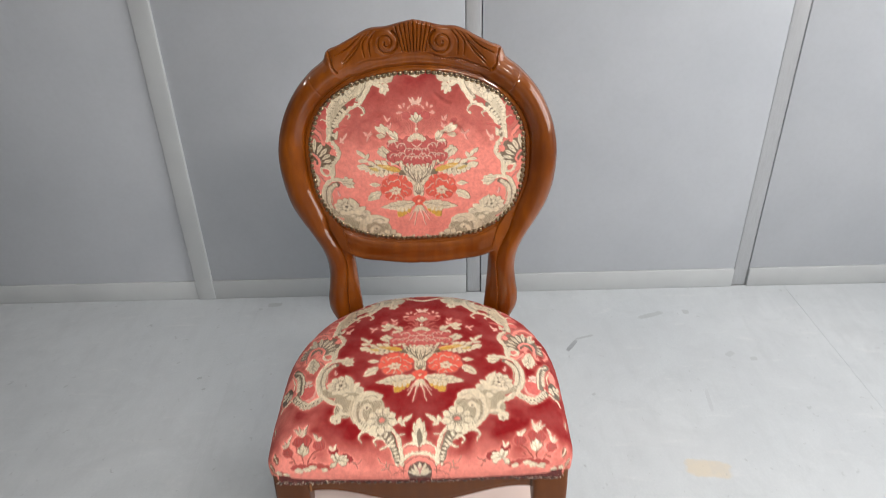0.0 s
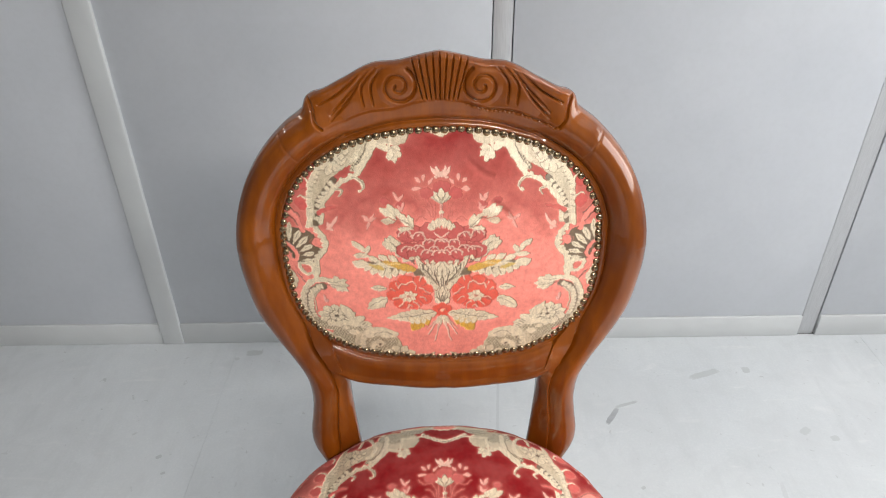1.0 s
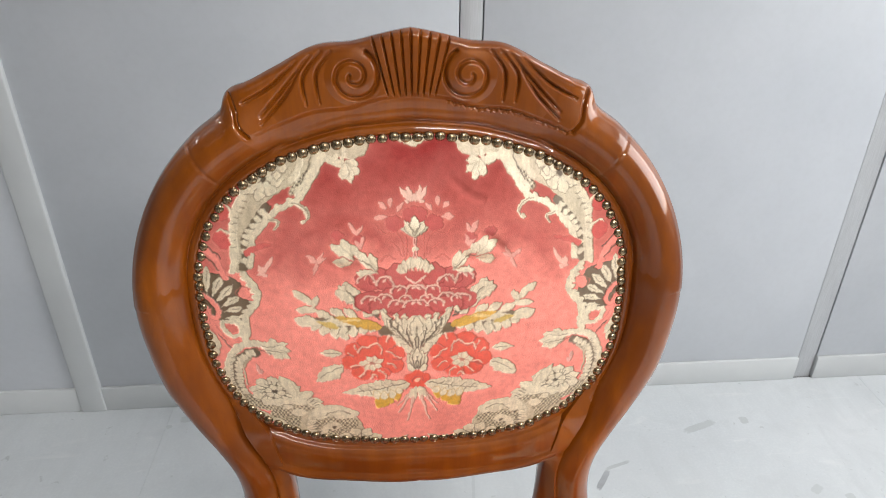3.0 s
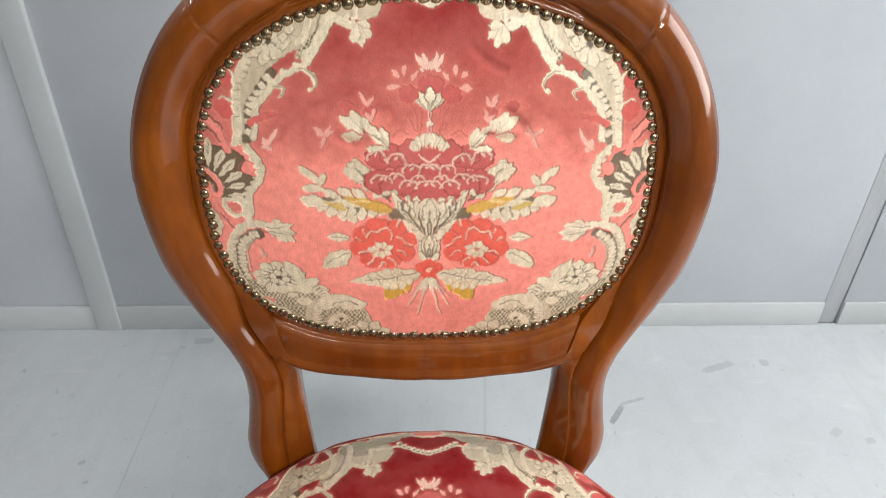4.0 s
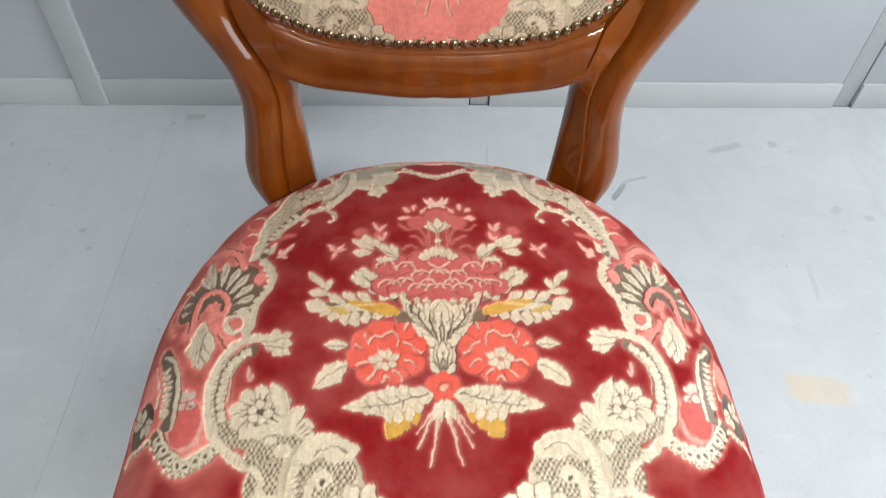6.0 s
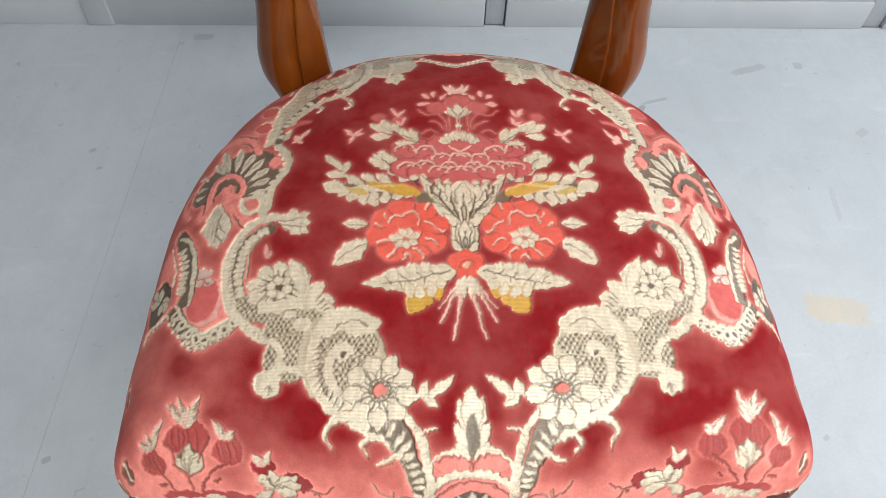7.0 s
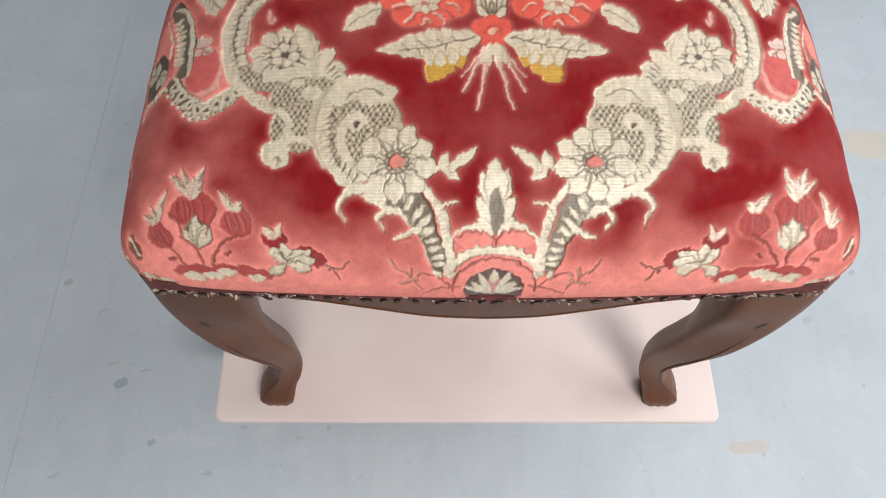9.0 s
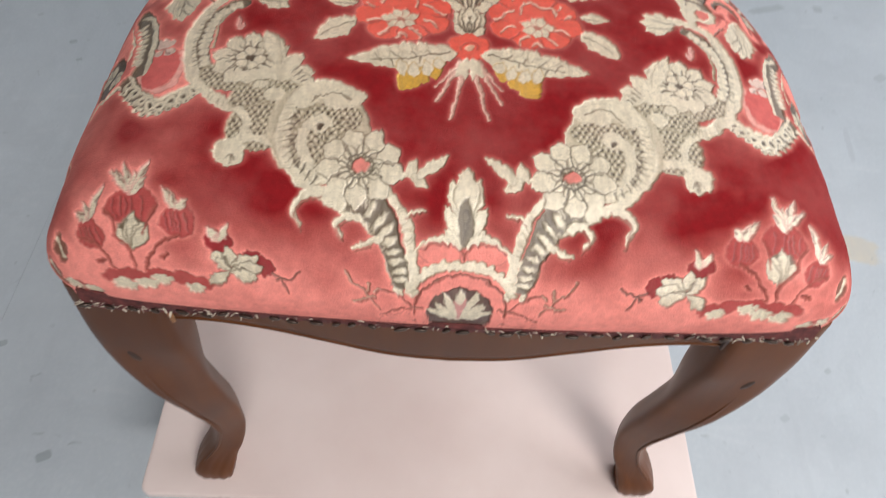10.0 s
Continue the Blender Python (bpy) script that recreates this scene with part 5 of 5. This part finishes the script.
# the frame's moulding: a narrow lip by the cloth, a groove, then a broad roll
LIP = [(0, -0.005), (0.05, 0.0020), (0.145, 0.0036), (0.185, 0.0020), (0.20, 0.0004)]
ROLL = [(0.030, 0.0045), (0.08, 0.0085), (0.20, 0.0138), (0.38, 0.0188), (0.56, 0.0196), (0.74, 0.0160), (0.88, 0.0085), (0.96, 0.0005), (1.0, -0.010)]


def build_back_frame():
    rows = 130
    # the carved top is drawn finer than the rest
    ang = np.concatenate([np.linspace(-1.25, 0.25, 700, endpoint=False), np.linspace(0.25, 0.75, 1150, endpoint=False)]) * math.pi
    s = np.linspace(0, 1, rows)
    A, S = np.meshgrid(ang, s, indexing="xy")
    ri, ro = inner_radius(A) - 0.004, outer_radius(A) + 0.003 * np.clip((np.sin(A) - 0.72) / 0.10, 0, 1)
    turn = S * 1.32
    f = np.clip(turn, 0, 1)
    rad = ri + (ro - ri) * f
    roll = smooth_curve(LIP + [(0.2 + 0.8 * t, d) for t, d in ROLL], f)
    ledge = smooth_curve([(0, -0.005), (0.05, 0.0012), (0.13, 0.0030), (0.18, 0.0036), (0.21, 0.0062), (0.24, 0.0070), (0.75, 0.0066), (0.95, 0.0060), (0.985, 0.0040), (1.0, 0.0)], f)
    under = smooth_curve(LIP + [(0.24, 0.0020), (0.6, 0.0), (1.0, -0.010)], f)
    crest = smooth_curve([(0, -0.005), (0.04, 0.0020), (0.12, 0.0035), (0.155, 0.0008), (0.19, 0.0050), (0.32, 0.0095), (0.50, 0.0120), (0.75, 0.0150), (0.90, 0.0165),
                          (0.965, 0.0160), (1.0, 0.0110)], f)
    high = np.clip((np.sin(A) - 0.72) / 0.10, 0, 1)
    roll = roll * (1 - high) + crest * high
    # below the middle the uprights take the roll over
    sunk = np.clip((-np.sin(A) - 0.03) / 0.12, 0, 1)
    roll = roll * (1 - sunk) + under * sunk
    low = np.clip((-np.sin(A) - 0.66) / 0.12, 0, 1)
    low = low * low * (3 - 2 * low)
    face = roll * (1 - low) + ledge * low
    back = np.clip(turn - 1, 0, 1) / 0.32
    forward = np.where(turn <= 1, face, -0.012 * (1 - low) * (1 - high) + 0.011 * high - (0.023 - 0.004 * high) * np.sin(np.clip(back, 0, 1) * math.pi / 2))
    rad = np.where(turn <= 1, rad, ro - (ro - ri) * 0.9 * np.clip(back * 1.6 - 0.6, 0, 1))
    x, z = rad * np.cos(A), OVAL_Z + rad * np.sin(A)
    top = np.clip((np.sin(A) - 0.55) / 0.1, 0, 1) * (turn <= 0.985)
    forward = forward + crest_relief(x, z) * top
    # glued joints between the top rail and the sides
    seam = (np.arccos(np.clip(np.abs(np.cos(A)), 0, 1)) - np.radians(31 + 6 * f)) * rad
    forward = forward - 0.0011 * np.exp(-(seam / 0.0011) ** 2) * (np.sin(A) > 0) * (turn > 0.2) * (turn < 1)
    grid_mesh("back_frame", on_back(x, z, forward), WOOD, chair, "varnished oval back frame with carved shell crest", closed=(False, True))


def build_back_pad():
    rho, ang = disc_grid(510, 640)
    rho = np.clip(rho, 0, 1)
    rad = rho * inner_radius(ang)
    x, z = rad * np.cos(ang), OVAL_Z + rad * np.sin(ang)
    forward = 0.0005 + 0.021 * np.clip(1 - rho**2.4, 0, 1) ** 0.75
    # the cloth of the seat is stretched over its padding, that of the back lies flat
    fall = smooth_curve([(-0.20, -0.210), (-0.05, -0.057), (-0.025, -0.030), (0, -0.001), (0.025, 0.027), (0.07, 0.078), (0.102, 0.113), (0.152, 0.166), (0.204, 0.223), (0.24, 0.258), (0.26, 0.275)], z - 0.835)
    fall = fall + 0.018 * np.clip((z - 0.895) / 0.06, 0, 1) * np.clip((np.abs(x) - 0.08) / 0.06, 0, 1)
    narrow = 1 - 0.06 * np.clip((np.abs(x) - 0.07) / 0.06, 0, 1) * np.clip((0.965 - z) / 0.06, 0, 1)
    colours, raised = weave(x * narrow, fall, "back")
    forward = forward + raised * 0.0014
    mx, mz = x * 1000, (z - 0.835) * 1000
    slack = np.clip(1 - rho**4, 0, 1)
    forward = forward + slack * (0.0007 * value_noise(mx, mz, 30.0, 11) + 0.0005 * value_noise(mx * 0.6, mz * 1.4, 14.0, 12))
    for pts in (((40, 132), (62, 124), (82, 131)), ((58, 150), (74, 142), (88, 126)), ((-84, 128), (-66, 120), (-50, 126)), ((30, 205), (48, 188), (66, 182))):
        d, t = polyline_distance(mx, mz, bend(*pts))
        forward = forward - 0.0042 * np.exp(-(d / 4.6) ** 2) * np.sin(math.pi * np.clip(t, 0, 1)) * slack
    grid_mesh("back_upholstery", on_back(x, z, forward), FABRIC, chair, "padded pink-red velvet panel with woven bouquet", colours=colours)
    a = np.linspace(-math.pi, math.pi, 72, endpoint=False)
    rim = inner_radius(a)
    bm = loft([[tuple(p) for p in on_back(rim * np.cos(a), OVAL_Z + rim * np.sin(a), d)] for d in (-0.012, -0.026)])
    part("back_lining", bm, THREAD, chair, "plain cloth lining")
    # brass nails along the rim
    a = np.linspace(-math.pi, math.pi, 4000, endpoint=False)
    px, pz = inner_radius(a) * np.cos(a), inner_radius(a) * np.sin(a)
    run = np.concatenate([[0], np.cumsum(np.hypot(np.diff(px), np.diff(pz)))])
    count = int(run[-1] / 0.0104)
    bm = bmesh.new()
    bmesh.ops.create_uvsphere(bm, u_segments=12, v_segments=8, radius=0.0050)
    for v in bm.verts:
        v.co.y *= 0.62
    first = None
    for i in range(count):
        k = int(np.searchsorted(run, run[-1] * i / count))
        r = 0.984 + 0.006 * random.uniform(-1, 1)
        spot = on_back(px[k] * r, OVAL_Z + pz[k] * r, 0.0035)
        if first is None:
            first = part("nail", bm, BRASS, chair, "domed brass nail")
            ob = first
        else:
            ob = new("nail", first.data)
            ob.parent = chair
        ob.matrix_local = Matrix.Translation(spot) @ Euler((random.uniform(-0.15, 0.15), 0, random.uniform(-0.15, 0.15))).to_matrix().to_4x4()


def build_stile(side):
    """A rear upright: the ring's roll running on down to the seat, with a chamfer inside it."""
    a = np.linspace(-0.5, 0.25, 60)
    edge = list(zip((OVAL_Z + outer_radius(a) * np.sin(a)).tolist(), (outer_radius(a) * np.cos(a)).tolist()))
    inner = [(0.545, 0.122), (0.575, 0.125), (0.605, 0.1285), (0.66, 0.1335), (0.721, 0.1385), (0.745, 0.1440), (0.775, 0.153), (0.80, 0.170), (0.82, 0.184), (0.86, 0.2010),
             (0.90, 0.2080), (0.925, 0.2085), (0.985, 0.2065)]
    groove = [(0.545, 0.150), (0.60, 0.1545), (0.637, 0.1550), (0.67, 0.1525), (0.70, 0.1515), (0.738, 0.1620), (0.775, 0.1790), (0.80, 0.1855), (0.82, 0.1925), (0.86, 0.2070),
              (0.90, 0.2128), (0.925, 0.2132), (0.985, 0.2110)]
    outer = [(0.545, 0.170), (0.572, 0.181), (0.600, 0.1945), (0.620, 0.1965), (0.65, 0.1925), (0.685, 0.1895), (0.722, 0.1955), (0.76, 0.2140), (0.785, 0.2300)] + [(z, x - 0.0005 - 0.0015 * math.exp(-((z - 0.86) / 0.03) ** 2)) for z, x in edge if 0.811 < z]
    rings = []
    for z in np.linspace(0.975, 0.545, 90):
        xi, xg, xo = (float(smooth_curve(c, z)) for c in (inner, groove, outer))
        sink = -0.0006 + 0.006 * max(0.0, (z - 0.925) / 0.05) ** 1.5
        thin = 1.0 - 0.30 * min(max((0.745 - z) / 0.08, 0.0), 1.0)
        flat = float(smooth_curve([(0.545, -0.013), (0.67, -0.012), (0.70, -0.006), (0.735, 0.0080), (0.775, 0.0090), (0.80, 0.0050), (0.83, -0.001), (0.975, -0.004)], z))
        dip = min(0.0042, max(flat, 0.0012)) if z > 0.72 else 0.0042
        rows = [(xi + 0.003, -0.030), (xi, -0.025), (xi, flat - 0.004), (xi + 0.0015, flat), (xi + (xg - xi) * 0.5, (flat + max(dip, flat)) / 2 + 0.0008), (xg - 0.0028, max(dip, flat) + 0.0006), (xg - 0.0012, dip + 0.0005),
                (xg, dip * 0.62)]
        rows += [(xg + (xo - xg) * t, d * thin if d > 0 else d) for t, d in ROLL] + [(xo, -0.022), (xo - 0.004, -0.030), ((xi + xo) / 2, -0.034)]
        ring = []
        for x, d in rows:
            p = on_back(np.array(x), np.array(z), np.array(d - sink))
            ring.append((side * float(p[0]), float(p[1]), float(p[2])))
        rings.append(ring)
    part("stile", loft(rings), WOOD, chair)


def square_ring(cx, cy, z, wx, wy, power=3.2, n=20, turn=0.0, flute=0.0):
    pts = []
    for i in range(n):
        a = 2 * math.pi * i / n
        c, s = math.cos(a), math.sin(a)
        r = (abs(c) ** power + abs(s) ** power) ** (-1 / power) * (1 - flute * abs(math.cos(7 * a)) ** 6)
        x, y = wx / 2 * r * c, wy / 2 * r * s
        ct, st = math.cos(turn), math.sin(turn)
        pts.append((cx + x * ct - y * st, cy + x * st + y * ct, z))
    return pts


def build_front_leg(side):
    """A cabriole leg: knee block, slim ankle, small scrolled foot, a bead along its outer edge."""
    outer = [(0.20, 0.2385), (0.212, 0.2390), (0.235, 0.2300), (0.26, 0.2170), (0.29, 0.2120), (0.33, 0.2120), (0.38, 0.2180), (0.42, 0.2260), (0.46, 0.2315), (0.52, 0.2345), (0.572, 0.2345)]
    inner = [(0.20, 0.2010), (0.212, 0.1985), (0.235, 0.1925), (0.26, 0.1840), (0.29, 0.1775), (0.33, 0.1740), (0.38, 0.1750), (0.42, 0.1765), (0.46, 0.1775), (0.52, 0.1790), (0.572, 0.1790)]
    front = [(0.20, -0.1385), (0.212, -0.1390), (0.235, -0.1310), (0.26, -0.1240), (0.29, -0.1215), (0.33, -0.1255), (0.38, -0.1345), (0.42, -0.1405), (0.46, -0.1420), (0.52, -0.1430), (0.572, -0.1390)]
    rings, ridge = [], []
    for z in np.linspace(0.572, STAND_Z, 60):
        xo, xi, yf = (float(smooth_curve(c, z)) for c in (outer, inner, front))
        wx, wy = xo - xi, float(smooth_curve([(0.20, 0.036), (0.25, 0.031), (0.40, 0.033), (0.50, 0.036), (0.572, 0.036)], z))
        f = min(max((0.50 - z) / 0.08, 0.0), 1.0) * min(max((z - 0.21) / 0.09, 0.0), 1.0)
        turn = -side * radians(30) * f
        rings.append(square_ring(side * (xo + xi) / 2, yf + wy / 2, z, wx * (1 - 0.24 * f), wy, 7.0 if z > 0.25 else 4.5, 56, turn, 0.05 * min(max((0.255 - z) / 0.03, 0.0), 1.0)))
        if 0.232 < z < 0.495:
            cx, cy = side * wx * (1 - 0.24 * f) * (0.43 - 0.26 * min(max((z - 0.34) / 0.155, 0.0), 1.0) ** 1.5), -wy * 0.485
            ridge.append((side * (xo + xi) / 2 + cx * math.cos(turn) - cy * math.sin(turn), yf + wy / 2 + cx * math.sin(turn) + cy * math.cos(turn), z))
    leg = part("front_leg", loft(rings), SHADED_WOOD, chair, "curved cabriole leg")
    # the bead on its outer edge runs up towards a small scroll on the knee
    x0, y0, z0 = ridge[0]
    tube = []
    for n, (x, y, z) in enumerate(ridge):
        r = 0.0017 * min(1.0, 0.25 + n / 12)
        tube.append([(x + r * math.cos(q), y + r * 0.8 * math.sin(q), z + 0.4 * r * math.cos(q + 1.0)) for q in (0, 0.79, 1.57, 2.36, 3.14, 3.93, 4.71, 5.5)])
    part("bead", loft(tube), SHADED_WOOD, leg)
    # a dark lump paints the shade of the scroll's hollow
    eye_lump = bmesh.new()
    bmesh.ops.create_uvsphere(eye_lump, u_segments=10, v_segments=6, radius=0.0062)
    for v in eye_lump.verts:
        v.co = Vector((x0 - side * 0.002 + v.co.x * 0.55 + side * 0.35 * v.co.z, y0 + 0.0006 + v.co.y * 0.3, z0 + 0.003 + v.co.z * 1.3))
    part("scroll_eye_shade", eye_lump, JOINT_AND_SHADE, leg, "dark lump for the shaded hollow of the carved scroll")


def build_rear_leg(side):
    rings = []
    for z in np.linspace(0.55, STAND_Z, 14):
        t = (0.55 - z) / 0.35
        rings.append(square_ring(side * (0.150 + 0.012 * t), 0.290 + 0.055 * t * t, z, 0.044 - 0.012 * t, 0.036 - 0.006 * t, 3.5, 16))
    part("rear_leg", loft(rings), SHADED_WOOD, chair)


def front_line(x):
    return -0.1525 + 0.0105 * (x / 0.2) ** 2


def build_rails():
    rings = []
    for x in np.linspace(-0.200, 0.200, 61):
        y = front_line(x) + 0.004
        low = float(smooth_curve([(0, 0.5095), (0.04, 0.5130), (0.08, 0.5245), (0.12, 0.5345), (0.16, 0.5360), (0.20, 0.526)], abs(x)))
        rings.append([(x, y + 0.022, low), (x, y + 0.0075, low), (x, y + 0.0045, low + 0.0012), (x, y + 0.0032, low + 0.0040), (x, y + 0.0034, low + 0.0052), (x, y + 0.0044, low + 0.0062), (x, y + 0.0034, low + 0.0072), (x, y + 0.0028, low + 0.012),
                      (x, y + 0.0030, 0.572), (x, y + 0.022, 0.572)])
    part("front_rail", loft(rings), SHADED_WOOD, chair, "front seat rail with a curved lower edge")
    for side, material in ((-1, GLUE), (1, JOINT_AND_SHADE)):
        y = front_line(0.1762) + 0.0056
        rings = [[(side * (0.1762 + dx * w), y - dy, z) for dx, dy in ((-0.0026, 0), (-0.0016, 0.0014), (0.0016, 0.0014), (0.0026, 0))] for z, w in ((0.568, 1.0), (0.5375, 0.55))]
        part("glue_joint", loft(rings), material, chair)
        rings = []
        for k in range(31):
            y = -0.095 + 0.355 * k / 30
            x = 0.205 if y < 0.07 else 0.205 * (1 - ((y - 0.07) / 0.24) ** 2.45) ** (1 / 2.45)
            x = max(x, 0.15)
            top = RIM_Z + 0.001 - 0.12 * max(y - 0.03, 0)
            rings.append([(side * (x - 0.022), y, top - 0.05), (side * x, y, top - 0.05), (side * x, y, top), (side * (x - 0.022), y, top)])
        part("side_rail", loft(rings), SHADED_WOOD, chair)
    part("rear_rail", box(-0.135, 0.135, 0.262, 0.288, 0.485, 0.535, 0.003), WOOD, chair)


def hem_drop(x):
    return 0.008 * min(max((abs(x) - 0.13) / 0.08, 0.0), 1.0)


def build_seat_edge():
    """Tacks and frayed threads where the cloth ends over the front rail."""
    rng = random.Random(5)
    bm = bmesh.new()
    bmesh.ops.create_uvsphere(bm, u_segments=8, v_segments=5, radius=0.0032)
    for v in bm.verts:
        v.co.y *= 0.55
    first = None
    x = -0.220
    while x < 0.220:
        y = -0.1526 + 0.008 * min((x / 0.2) ** 2, 1.25)
        if first is None:
            first = ob = part("tack", bm, TACK, chair, "small dark tack")
        else:
            ob = new("tack", first.data)
            ob.parent = chair
        ob.matrix_local = Matrix.Translation((x, y - 0.0022, 0.5712 - hem_drop(x) + rng.uniform(-0.0014, 0.0014))) @ Euler((0.5, 0, rng.uniform(-0.4, 0.4))).to_matrix().to_4x4() @ Matrix.Diagonal((rng.uniform(0.8, 1.5), 0.8, rng.uniform(0.5, 0.9), 1))
        x += rng.uniform(0.009, 0.017)
    # ragged turned-in selvedge under the pile, darkened for the shadowed gap there
    rows = []
    for n in range(241):
        x = -0.222 + 0.444 * n / 240
        y = -0.1522 + 0.008 * min((x / 0.2) ** 2, 1.25)
        low = 0.5694 - 0.0026 * rng.random() - (0.0014 if abs(x) > 0.12 else 0.0) - hem_drop(x)
        rows.append([(x, y - 0.0004, 0.5765), (x, y - 0.0016, 0.5740 - hem_drop(x)), (x, y - 0.0006, low), (x, y + 0.003, low + 0.0006), (x, y + 0.003, 0.5765)])
    part("selvedge", loft(rows), SELVEDGE_SHADOW, chair, "ragged cloth selvedge with the shadowed gap in its dark colour", smooth=False)
    bm = bmesh.new()
    for _ in range(300):
        x = rng.uniform(-0.224, 0.224)
        if abs(x) < 0.13 and rng.random() < 0.75:
            continue
        y = -0.1532 + 0.008 * min((x / 0.2) ** 2, 1.25)
        p = Vector((x, y, 0.5715 - hem_drop(x) + rng.uniform(-0.0030, 0.0036)))
        way = Vector((rng.uniform(-1, 1), rng.uniform(-0.35, 0.05), rng.uniform(-0.7, 0.35))).normalized() * rng.uniform(0.0015, 0.0042)
        side = way.cross(Vector((0, 0.3, 1))).normalized() * rng.uniform(0.0004, 0.0010)
        up = way.cross(side).normalized() * 0.0006
        rings = [[p + c for c in (side, up, -side, -up)], [p + way * 0.6 + c * 0.9 for c in (side, up, -side, -up)], [p + way + Vector((0, 0, -0.0006)) + c * 0.5 for c in (side, up, -side, -up)]]
        rows = [[bm.verts.new(q) for q in ring] for ring in rings]
        for a, b in zip(rows, rows[1:]):
            for n in range(4):
                bm.faces.new((a[n], a[(n + 1) % 4], b[(n + 1) % 4], b[n]))
        bm.faces.new(rows[-1])
    tagged(part("frayed_threads", bm, THREAD, chair, "loose cream and brown thread ends"), kind="stuff")


build_seat()
build_seat_edge()
build_back_frame()
build_back_pad()
for side in (-1, 1):
    build_stile(side)
    build_front_leg(side)
    build_rear_leg(side)
build_rails()
